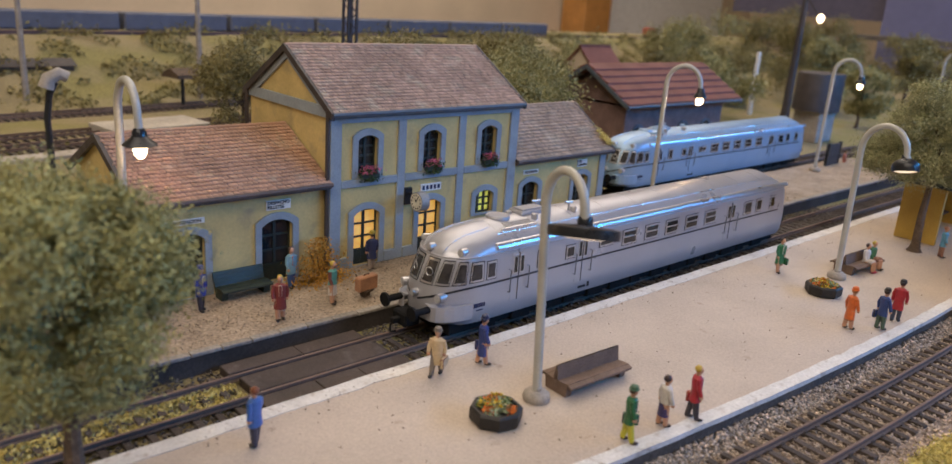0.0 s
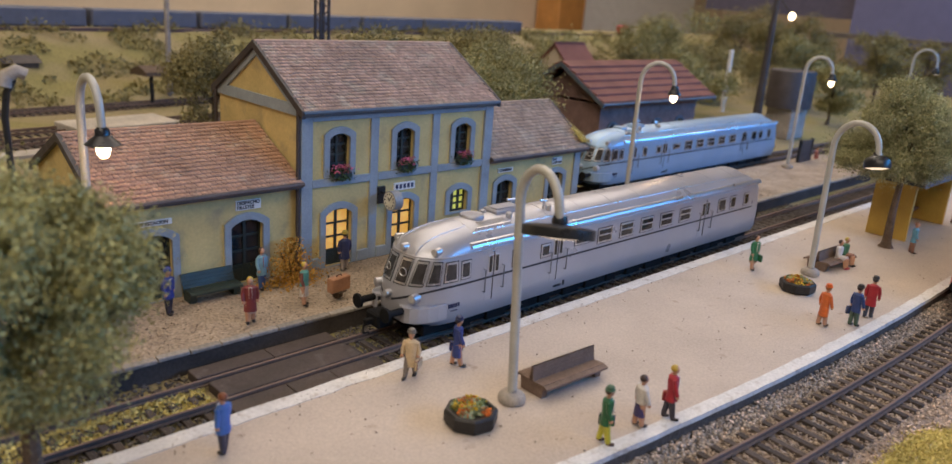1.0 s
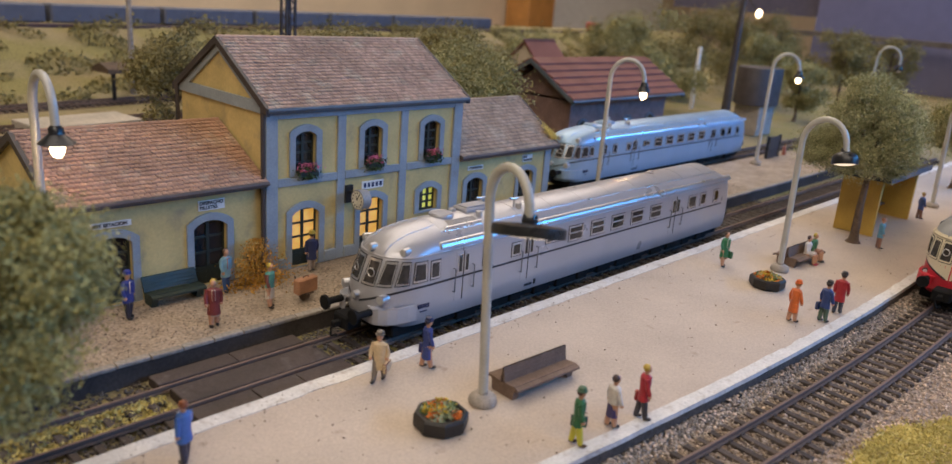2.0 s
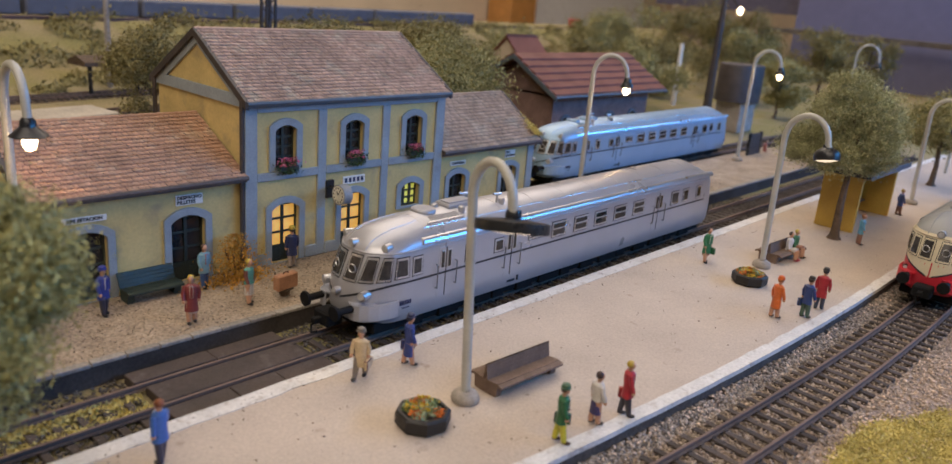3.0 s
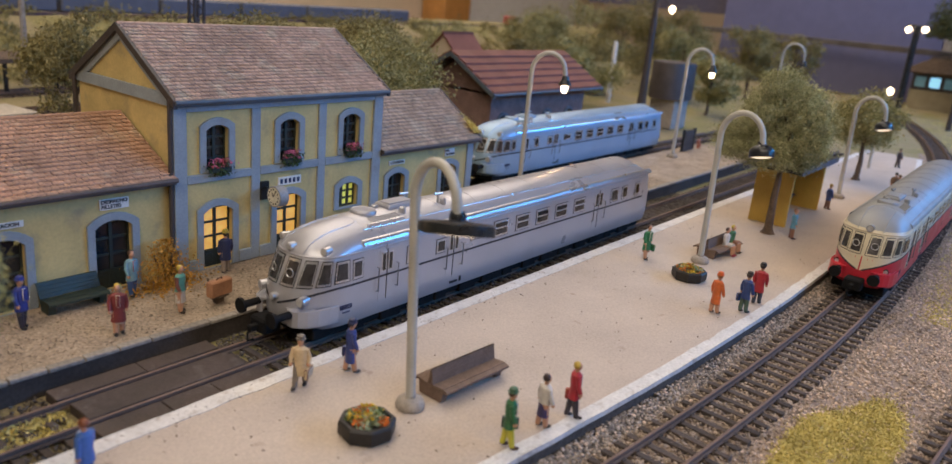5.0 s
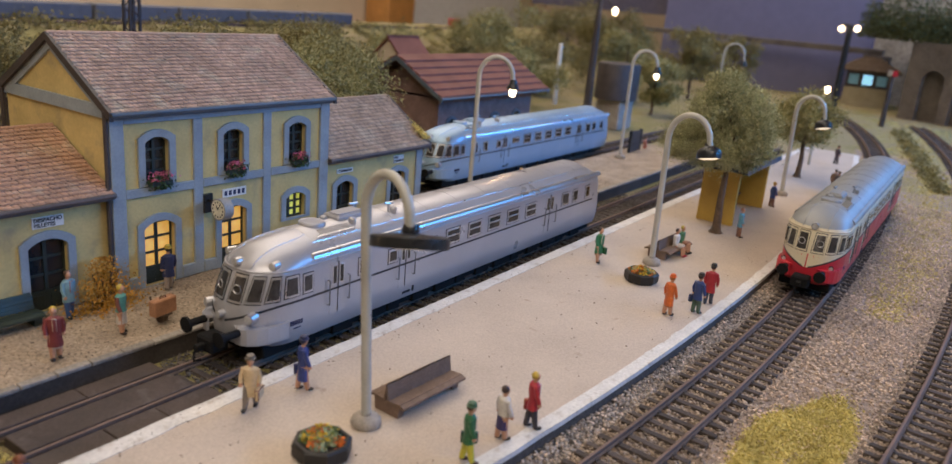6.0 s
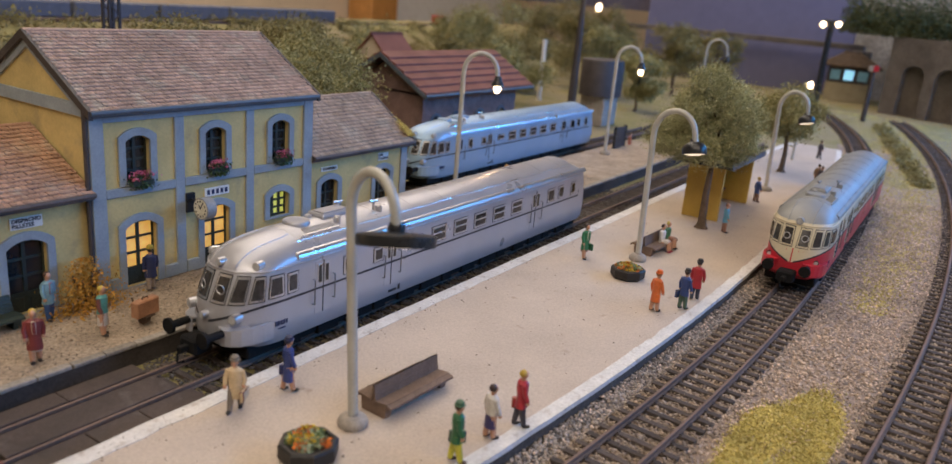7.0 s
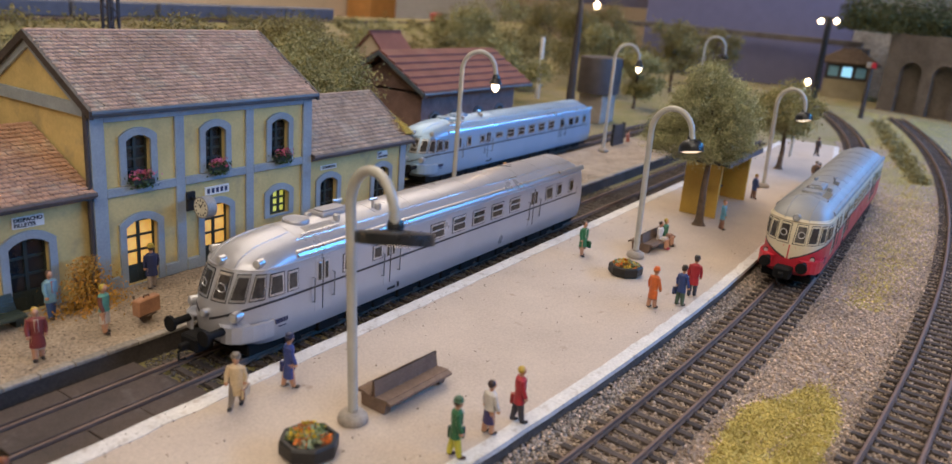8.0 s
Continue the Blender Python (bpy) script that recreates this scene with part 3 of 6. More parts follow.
def block(x0, x1, yf, yb, eave, ridge, over, tile_mat, row, col, holes, name, gable_l=True, gable_r=True):
    """One gabled block: walls with openings, roof with tiles, barge boards and a gutter. Local to the station."""
    w = thing(name, 0, 0, 0, 0, "", "")
    for key in ("label", "category"):
        if key in w:
            del w[key]
    w.parent = station
    bm = bmesh.new()
    slab(bm, [(x0, 0), (x1, 0), (x1, eave), (x0, eave)], holes, yf, yf + 2.6)
    part("front_wall", bm, YELLOW, w)
    bm = bmesh.new()
    box(bm, x0, x1, yb - 2.5, yb, 0, eave)
    part("back_wall", bm, YELLOW, w)
    ym = (yf + yb) / 2
    for xa, on in ((x0, gable_l), (x1 - 2.5, gable_r)):
        if on:
            bm = bmesh.new()
            ring = lambda x: [(x, yf + 2.6, 0), (x, yb - 2.5, 0), (x, yb - 2.5, eave), (x, ym, ridge - 1.6), (x, yf + 2.6, eave)]
            loft(bm, [ring(xa), ring(xa + 2.5)])
            part("gable_wall", bm, YELLOW, w)
    rise = (ridge - eave) / (ym - yf)
    ya, za = yf - over, eave - over * rise + 1.0
    xa, xb = x0 - (1.8 if gable_l else 0), x1 + (1.8 if gable_r else 0)
    tiled_slope(w, xa, xb, ya, za, ym, ridge, row, col, tile_mat)
    tiled_slope(w, xa, xb, 2 * ym - ya, za, ym, ridge, row * 2, col * 2, tile_mat)
    bm = bmesh.new()
    tube(bm, [(xa + 2 * i, ym, ridge + 0.35 + 0.15 * (i % 2)) for i in range(int((xb - xa) / 2) + 1)], 0.9, 8)
    part("ridge_cap", bm, tile_mat, w)
    bm = bmesh.new()
    tube(bm, [(xa, ya - 0.5, za - 0.6), (xb, ya - 0.5, za - 0.6)], 1.15, 8)
    box(bm, xa, xb, ya + 0.2, ya + 1.2, za - 2.6, za - 0.6)
    part("gutter", bm, GUTTER if name == "main_block" else FASCIA, w, "dark blue-grey gutter" if name == "main_block" else "dark brown gutter board")
    for xe, on in ((xa, gable_l), (xb, gable_r)):
        if on:
            for sgn in (1, -1):
                bm = bmesh.new()
                yy = (lambda y: y) if sgn == 1 else (lambda y: 2 * ym - y)
                ring = lambda x: [(x, yy(ya - 0.8), za - 3.0), (x, yy(ya - 0.8), za + 0.5), (x, yy(ym), ridge + 0.9), (x, yy(ym), ridge - 2.6)]
                loft(bm, [ring(xe - 0.9), ring(xe + 0.9)])
                bmesh.ops.recalc_face_normals(bm, faces=bm.faces[:])
                part("barge_board", bm, DARK_WOOD, w, "dark brown barge board")
    return w


# main block, three bays
bays = (20.6, 59.7, 98.8)
win_holes = [arch(cx, 11.4, 44.6, 65.0, 2.3) for cx in bays]
door_holes = [arch(20.8, 15.0, 0.01, 28.8, 2.8), arch(60.0, 14.6, 0.01, 28.8, 2.8), arch(98.6, 13.2, 15.6, 29.2, 2.6)]
main_block = block(0.6, 119.4, 0, 79.0, 77.6, 102.6, 3.6, TILE, 2.35, 2.1, win_holes + door_holes, "main_block")
for xa, xb, za, zb, d in ((-0.4, 5.6, 0, 77.4, 1.3), (114.2, 120.4, 0, 77.4, 1.3), (38.2, 43.0, 0, 71.2, 1.0), (77.2, 82.0, 0, 71.2, 1.0)):
    bm = bmesh.new()
    box(bm, xa, xb, -d, 0.4, za, zb, 0.25)
    part("pilaster", bm, TRIM, main_block, "blue-grey pilaster")
for xa, xb in ((5.6, 38.2), (43.0, 77.2), (82.0, 114.2)):
    bm = bmesh.new()
    box(bm, xa - 0.1, xb + 0.1, -1.2, 0.4, 40.2, 44.0, 0.3)
    part("belt_course", bm, TRIM, main_block, "blue-grey belt course")
bm = bmesh.new()
box(bm, 5.6, 114.2, -1.15, 0.4, 71.2, 77.3, 0.2)
part("cornice", bm, TRIM, main_block, "blue-grey cornice")
for xa, xb in ((5.6, 10.2), (31.4, 38.2), (43.0, 49.6), (70.4, 77.2), (82.0, 114.2)):
    bm = bmesh.new()
    box(bm, xa, xb, -1.5, 0.3, 0, 5.6, 0.3)
    part("plinth", bm, TRIM, main_block, "grey plinth")
# raised trim on the gable end
bm = bmesh.new()
box(bm, -0.6, 0.8, -0.3, 79.3, 73.6, 78.6)
part("gable_band", bm, TRIM, main_block, "grey band across the gable")
for sgn in (1, -1):
    bm = bmesh.new()
    yy = (lambda y: y) if sgn == 1 else (lambda y: 79 - y)
    ring = lambda x: [(x, yy(2.0), 78.0), (x, yy(9.0), 78.0), (x, yy(39.5), 96.6), (x, yy(39.5), 100.8)]
    loft(bm, [ring(-0.5), ring(0.7)])
    bmesh.ops.recalc_face_normals(bm, faces=bm.faces[:])
    part("gable_rake", bm, TRIM, main_block, "grey raking trim")
for sgn, yy in ((0, -0.4), (1, 79.4)):
    bm = bmesh.new()
    tube(bm, [(-1.6, yy, 77), (-1.6, yy, 0)], 1.0, 8)
    part("downpipe", bm, DARK_WOOD, main_block, "dark downpipe")
for cx in bays:
    opening_set(main_block, cx, 11.4, 44.6, 65.0, 0, None, cols=2, rows=4)
opening_set(main_block, 20.8, 15.0, 0, 28.8, 0, GLASS_LIT, True)
opening_set(main_block, 60.0, 14.6, 0, 28.8, 0, GLASS_LIT, True)
opening_set(main_block, 98.6, 13.2, 15.6, 29.2, 0, GLASS_LIT2, cols=3, rows=3)

# side wings
lw_holes = [arch(-67.2, 15.0, 0.01, 28.8, 3.0), arch(-26.0, 15.4, 0.01, 29.6, 3.0)]
left_wing = block(-87.0, -0.2, 2.0, 78.0, 45.4, 64.8, 4.6, paint("orange_roof_tile", (0.42, 0.25, 0.165), 0.85, fine=(0.8, 0.2), coarse=(20, 0.2), bump=(0.6, 0.3), island=0.14, stain=((0.46, 0.34, 0.24), 7, 0.55, 0.75)), 2.7, 2.3, lw_holes, "wing", True, False)
opening_set(left_wing, -67.2, 15.0, 0, 28.8, 2.0, None, True)
opening_set(left_wing, -26.0, 15.4, 0, 29.6, 2.0, None, True)
rw_holes = [arch(136.6, 13.4, 0.01, 29.4, 2.6), arch(181.6, 13.4, 0.01, 29.4, 2.6)]
right_wing = block(120.2, 203.6, 2.0, 64.0, 46.0, 68.0, 4.6, TILE_GREY, 2.7, 2.4, rw_holes, "wing", False, True)
opening_set(right_wing, 136.6, 13.4, 0, 29.4, 2.0, None, True)
opening_set(right_wing, 181.6, 13.4, 0, 29.4, 2.0, None, True)
for xa, xb, w in ((-87.4, -81.5, left_wing), (198.2, 204.0, right_wing)):
    bm = bmesh.new()
    box(bm, xa, xb, 1.0, 2.4, 0, 42.5, 0.25)
    part("corner_strip", bm, TRIM, w, "grey corner strip")


def sign(x0, x1, y, z0, z1, lines, label, size, bars=None, ink=INK):
    """A small board on the wall, lettered with the built-in font or with plain bars."""
    s = thing("wall_sign", (x0 + x1) / 2, y, (z0 + z1) / 2, 0, label, "sign")
    w, h = x1 - x0, z1 - z0
    bm = bmesh.new()
    box(bm, -w / 2, w / 2, -0.5, 0.1, -h / 2, h / 2, 0.08)
    part("board", bm, SIGN, s)
    if bars:
        bm = bmesh.new()
        for k in range(bars):
            cx = -w / 2 + w * (k + 0.75) / (bars + 0.5)
            box(bm, cx - w * 0.055, cx + w * 0.055, -0.62, -0.5, -h * 0.28, h * 0.28)
        part("bars", bm, ink, s, "dark blue bars")
    for i, text in enumerate(lines):
        cu = bpy.data.curves.new("lettering", "FONT")
        cu.body, cu.size, cu.extrude, cu.offset = text, size * 0.9 * MM, 0.06 * MM, 0.075 * MM
        cu.align_x, cu.align_y = "LEFT" if len(lines) > 1 else "CENTER", "CENTER"
        cu.materials.append(ink)
        t = new("lettering", cu)
        zz = h * (0.5 - (i + 0.5) / len(lines)) * 0.92
        t.parent, t.location, t.rotation_euler = s, ((-w * 0.46 if len(lines) > 1 else 0) * MM, -0.6 * MM, zz * MM), (radians(90), 0, 0)
    return s


sign(273.4, 287.0, FY - 0.1, 33.2, 37.2, [], "white station sign with dark blue bars on the ochre wall", 3, bars=5, ink=INK_BLUE)
sign(188.6, 200.6, FY + 1.9, 34.0, 38.4, ["DESPACHO", "BILLETES"], "white ticket office sign with black lettering", 2.35)
sign(143.8, 160.4, FY + 1.9, 32.8, 35.2, ["JEFE ESTACION"], "white stationmaster sign with black lettering", 2.2)
sign(350.0, 362.4, FY + 1.9, 34.0, 36.4, ["CONSIGNA"], "white left-luggage sign with black lettering", 2.2)
sign(397.0, 406.0, FY + 1.9, 34.2, 38.6, ["BAR", "CANTINA"], "white canteen sign with black lettering", 2.1)

# ---- railcars ----
LEVEL_Z = [6.5, 9.0, 16.0, 22.3, 23.3, 31.0, 34.6, 36.6, 38.4, 40.2, 42.0, 43.6, 44.7]
LEVEL_X = [8.5, 5.2, 3.9, 5.0, 5.2, 8.4, 9.9, 11.2, 12.8, 15.4, 19.6, 26.0, 34.0]
LEVEL_W = [15.3, 15.8, 16.0, 16.0, 16.0, 15.9, 15.8, 15.4, 14.6, 12.8, 10.2, 6.4, 2.0]
CAR_LEN, NOSE_A, TAIL_B = 285.0, 22.5, 5.0


def car_point(q, z, side=-1, off=0.0):
    """A point on the railcar's skin: q up to 90 runs round the nose from its middle, beyond that in millimetres along the side."""
    x0, w = np.interp(z, LEVEL_Z, LEVEL_X), np.interp(z, LEVEL_Z, LEVEL_W)
    if z < 35.4:
        f = min(1.0, max(0.0, (q - 35) / 50))
        x0 += (6.5 - x0) * f * f * (3 - 2 * f)
    if q <= 90:
        c, s = max(0.0, math.cos(radians(q))), math.sin(radians(q))
        x, y = x0 + NOSE_A * (1 - c ** 0.82), w * s ** 0.82
        n = Vector((-c, s * 1.2, 0)).normalized()
    else:
        x, y, n = 6.5 + NOSE_A + (q - 90), w, Vector((0, 1, 0))
    return Vector((x + n.x * off, side * (y + n.y * off), z))


def q_of(x, z):
    """The q at which the side has this x."""
    return 90 + x - 6.5 - NOSE_A


def skin_patch(bm, qa, qb, za, zb, side, off, mi=0, n=6, depth=0.5, lean=0.0):
    """A thin plate that follows the skin; on the nose qa, qb are angles. lean slants its ends."""
    front, back = [], []
    for k in range(n + 1):
        f = k / n
        q = qa + (qb - qa) * f
        l = lean * (1 - 2 * f)
        front.append([car_point(q, za, side, off), car_point(q + l, zb, side, off)])
        back.append([car_point(q, za, side, off - depth), car_point(q + l, zb, side, off - depth)])
    rings = [[a[0], a[1], b[1], b[0]] for a, b in zip(front, back)]
    vs = loft(bm, rings, True, mi)
    return vs


def railcar(x, y, rz, body_mats, label, red=False):
    """body_mats: lower side, window band, roof."""
    car = thing("railcar", x, y, RAIL_Z, rz, label, "railcar", "railcars on the layout")
    rings = []
    for z, x0, w in zip(LEVEL_Z, LEVEL_X, LEVEL_W):
        half = []
        for k in range(13):
            p = car_point(90 * k / 12, z, 1)
            half.append((p.x, p.y))
        x1 = CAR_LEN - 0.5 * max(0.0, x0 - 1) - (0 if z < 36 else (z - 36) * 0.9)
        xs0 = half[-1][0]
        half += [(xs0 + (x1 - TAIL_B - xs0) * k / 6, w) for k in range(1, 7)]
        half += [(x1 - TAIL_B + TAIL_B * math.sin(a), w - min(TAIL_B, w) * (1 - math.cos(a)) * 0.6) for a in (0.4, 0.8, 1.2, 1.57)]
        ring = [(px, py, z) for px, py in half] + [(px, -py, z) for px, py in half[:0:-1]]
        rings.append(ring)
    bm = bmesh.new()
    vs = loft(bm, rings)
    bmesh.ops.recalc_face_normals(bm, faces=bm.faces[:])
    for f in bm.faces:
        zc = f.calc_center_median().z
        f.material_index = 0 if zc < 22.8 else (1 if zc < 35.6 else 2)
    body = part("body", bm, body_mats, car, "", True)
    # black belt line that dips towards the middle of the nose
    for side in (-1, 1):
        bm = bmesh.new()
        rings = []
        qs = [3 + 87 * k / 16 for k in range(17)] + [90 + 243 * k / 4 for k in range(1, 5)]
        for q in qs:
            zc = 22.8 - (7.0 if red else 6.0) * max(0.0, 1 - q / 78) ** 1.6
            h = 0.45
            rings.append([car_point(q, zc - h, side, 0.12), car_point(q, zc + h, side, 0.12), car_point(q, zc + h, side, -0.3), car_point(q, zc - h, side, -0.3)])
        loft(bm, rings)
        bmesh.ops.recalc_face_normals(bm, faces=bm.faces[:])
        part("belt_line", bm, STRIPE, car, "black belt line")
        if red:
            bm = bmesh.new()
            rings = []
            for q in [0.5 + 75 * k / 14 for k in range(15)]:
                zc = 22.8 - 7.0 * max(0.0, 1 - q / 78) ** 1.6
                rings.append([car_point(q, zc, side, 0.07), car_point(q, 23.5, side, 0.07), car_point(q, 23.5, side, -0.3), car_point(q, zc, side, -0.3)])
            loft(bm, rings)
            bmesh.ops.recalc_face_normals(bm, faces=bm.faces[:])
            part("nose_panel", bm, CREAM, car, "cream vee on the nose")
        # windows: nose, then side
        wins = [(2.5, 21, 24.2, 34.0, 1), (26, 45, 24.4, 33.8, 1.5), (50, 66, 24.6, 33.6, 1.2), (71, 86, 25.0, 33.2, 0.6)]
        wins += [(q_of(a, 28), q_of(b, 28), 25.0, 32.6, 0) for a, b in ((28.4, 33.4),)]
        for i, (qa, qb, za, zb, lean) in enumerate(wins):
            wd = new("window")
            wd.parent, wd.empty_display_size = car, 0.003
            bm = bmesh.new()
            mq = 1.6 if qb <= 90 else 0.7
            e = 0.9 if qb <= 90 else 0.35
            skin_patch(bm, qa - e, qb + e, za - 0.4, zb + 0.4, side, 0.16, 0, 6, 0.4, lean)
            part("outline", bm, STRIPE, wd)
            bm = bmesh.new()
            skin_patch(bm, qa, qb, za, zb, side, 0.28, 0, 6, 0.5, lean)
            part("window_frame", bm, SILVER_LINE if not red else CREAM, wd, "bright window frame")
            bm = bmesh.new()
            skin_patch(bm, qa + mq * 0.85, qb - mq * 0.85, za + 0.8, zb - 0.8, side, 0.36, 0, 6, 0.3, lean)
            part("gasket", bm, STRIPE, wd)
            bm = bmesh.new()
            skin_patch(bm, qa + mq * 1.3, qb - mq * 1.3, za + 1.15, zb - 1.15, side, 0.42, 0, 6, 0.3, lean)
            part("pane", bm, GLASS_CAB, wd)
            if i == 0:
                bm = bmesh.new()
                c = car_point((qa + qb) / 2, (za + zb) / 2, side, 1.0)
                n = (car_point((qa + qb) / 2, (za + zb) / 2, side, 2.0) - c)
                u, v = n.cross(Vector((0, 0, 1))).normalized(), Vector((0, 0, 1))
                tube(bm, [c + 1.7 * (u * math.cos(t * math.pi / 8) + v * math.sin(t * math.pi / 8)) for t in range(17)], 0.22, 6)
                part("wiper_ring", bm, SILVER_LINE, wd, "round clear-view ring")
        side_w = [(58.5, 64.0, 25.0, 32.2), (77.0, 83.0, 25.4, 31.4), (100.6, 110.6, 27.0, 31.0), (118, 129, 25.0, 32.4), (136, 147, 25.0, 32.4), (153.6, 164.5, 25.0, 32.4),
                  (171.4, 182.8, 25.0, 32.4), (190, 201, 25.0, 32.4), (230.8, 239.4, 25.0, 32.4), (244.5, 251, 25.0, 32.4), (261, 266.5, 25.0, 32.4)]
        for i, (a, b, za, zb) in enumerate(side_w):
            wd = new("window")
            wd.parent, wd.empty_display_size = car, 0.003
            for nm, g, off, mt in (("outline", -0.35, 0.18, STRIPE), ("window_frame", 0, 0.30, SILVER_LINE if not red else CREAM), ("pane", 0.85, 0.40, GLASS_DARK)):
                bm = bmesh.new()
                skin_patch(bm, q_of(a + g, 28), q_of(b - g, 28), za + g, zb - g, side, off, 0, 1, 0.5)
                part(nm, bm, mt, wd)
            if 2 < i < 8:
                bm = bmesh.new()
                zz = za + (zb - za) * 0.55
                skin_patch(bm, q_of(a + 0.5, 28), q_of(b - 0.5, 28), zz - 0.3, zz + 0.3, side, 0.6, 0, 1, 0.4)
                part("glazing_bar", bm, SILVER_LINE, wd)
        for a, b in ((42.6, 51.2), (84.5, 93.0), (212.0, 222.0)):
            door = new("door")
            door.parent, door.empty_display_size = car, 0.003
            bm = bmesh.new()
            skin_patch(bm, q_of(a, 28), q_of(b, 28), 12.5, 34.0, side, 0.16, 0, 1, 0.4)
            part("leaf", bm, body_mats[1] if not red else CREAM, door)
            mid = (a + b) / 2
            for c in (a + 1.0, mid + 0.5):
                bm = bmesh.new()
                skin_patch(bm, q_of(c, 28), q_of(c + (b - a) / 2 - 1.6, 28), 24.6, 32.6, side, 0.3, 0, 1, 0.4)
                part("window_frame", bm, SILVER_LINE, door)
                bm = bmesh.new()
                skin_patch(bm, q_of(c + 0.5, 28), q_of(c + (b - a) / 2 - 2.1, 28), 25.1, 32.1, side, 0.38, 0, 1, 0.4)
                part("pane", bm, GLASS_DARK, door)
            bm = bmesh.new()
            box(bm, mid - 0.12, mid + 0.12, *sorted((side * 15.9, side * 16.3)), 12.6, 34.0)
            part("door_seam", bm, STRIPE, door)
            for c in (a - 1.2, b + 1.2):
                bm = bmesh.new()
                yy = side * 17.2
                tube(bm, [(c, side * 15.9, 17.0), (c, yy, 17.0), (c, yy, 27.0), (c, side * 15.9, 27.0)], 0.28, 6)
                part("grab_rail", bm, GRAB, door, "grey grab rail")
        # maker's lettering as plain bars
        bm = bmesh.new()
        for k in range(5):
            xa = 22.6 + k * 1.25
            box(bm, xa, xa + 0.85, *sorted((side * 15.7, side * 16.12)), 13.4, 15.2)
        box(bm, 24.0, 27.5, *sorted((side * 15.7, side * 16.12)), 11.9, 12.3)
        part("lettering_bars", bm, INK_BLUE, car, "dark lettering bars")
        bm = bmesh.new()
        box(bm, 88, 93, *sorted((side * 15.7, side * 16.2)), 8.8, 9.8)
        box(bm, 94.5, 95.6, *sorted((side * 15.7, side * 16.2)), 8.6, 11)
        part("plate_bars", bm, INK, car, "small dark plate bars")
        # roof edge moulding
        bm = bmesh.new()
        pts = [car_point(90 * k / 12, 35.3, side, 0.15) for k in range(13)] + [car_point(90 + 240 * k / 3, 35.3, side, 0.15) for k in range(1, 4)]
        tube(bm, pts, 0.42, 6)
        part("roof_moulding", bm, body_mats[1], car)
        bm = bmesh.new()
        pts = []
        for k in range(10):
            zz = 36.0 + 8.2 * k / 9
            ww = np.interp(zz, LEVEL_Z, LEVEL_W)
            q = math.degrees(math.asin(min(1.0, (min(6.2, ww * 0.97) / ww) ** (1 / 0.82))))
            pts.append(car_point(q, zz, side, 0.05))
        tube(bm, pts, 0.3, 6)
        part("nose_seam", bm, body_mats[2], car)
        # gutter ledge along the roof edge and the edge of the raised walkway
        bm = bmesh.new()
        loft(bm, [[(x, side * y, z) for y, z in ((15.9, 36.7), (15.95, 37.3), (15.5, 38.3), (14.7, 39.0), (14.0, 39.2), (14.0, 36.7))] for x in (34, 37, 277, 280)])
        bmesh.ops.recalc_face_normals(bm, faces=bm.faces[:])
        part("gutter_ledge", bm, SILVER_LINE if not red else ROOF_GREY, car)
        bm = bmesh.new()
        loft(bm, [[(x, side * y, z) for y, z in ((11.1, 40.2), (11.0, 40.9), (10.5, 41.9), (10.0, 42.2), (9.8, 40.2))] for x in (38, 269)])
        bmesh.ops.recalc_face_normals(bm, faces=bm.faces[:])
        part("roof_rail", bm, SILVER_LINE if not red else ROOF_GREY, car)
        # headlamps
        for q, z, r, ln in ((52, 37.4, 1.6, 2.8), (42, 19.6, 1.9, 3.4)) if not red else ((46, 16.8, 1.5, 1.4),):
            p = car_point(q, z, side, -1.0)
            d = Vector((-1, side * 0.25, 0)).normalized()
            bm = bmesh.new()
            tube(bm, [p, p + d * ln, p + d * (ln + 0.8)], r, 12, 0)
            hl = part("headlamp", bm, SILVER_LINE if not red else UNDER, car, "round headlamp", True)
            bm = bmesh.new()
            tube(bm, [p + d * (ln + 0.6), p + d * (ln + 1.0)], r * 0.75, 12, 0)
            part("headlamp_glass", bm, LAMP_LENS, hl)
        # buffers
        bm = bmesh.new()
        tube(bm, [(4, side * 9.2, 14.6), (-4.0, side * 9.2, 14.6)], 1.5, 10)
        tube(bm, [(-3.8, side * 9.2, 14.6), (-4.9, side * 9.2, 14.6)], 3.0, 16)
        part("buffer", bm, UNDER, car, "black buffer", True)
        bm = bmesh.new()
        tube(bm, [(CAR_LEN - 3, side * 9.5, 13.0), (CAR_LEN + 3, side * 9.5, 13.0)], 1.3, 10)
        tube(bm, [(CAR_LEN + 3, side * 9.5, 13.0), (CAR_LEN + 4, side * 9.5, 13.0)], 3.2, 14)
        part("buffer", bm, UNDER, car, "black buffer", True)
    for zc, r in ((37.2, 1.9),) if red else ((37.6, 1.6), (19.4, 1.5)):
        p = car_point(0.1, zc, 1, -0.6)
        bm = bmesh.new()
        tube(bm, [p, p + Vector((-2.8, 0, 0))], r, 14)
        hl = part("headlamp", bm, SILVER_LINE if not red else ROOF_GREY, car, "round headlamp", True)
        bm = bmesh.new()
        tube(bm, [p + Vector((-2.7, 0, 0)), p + Vector((-3.0, 0, 0))], r * 0.75, 14)
        part("headlamp_glass", bm, LAMP_LENS, hl)
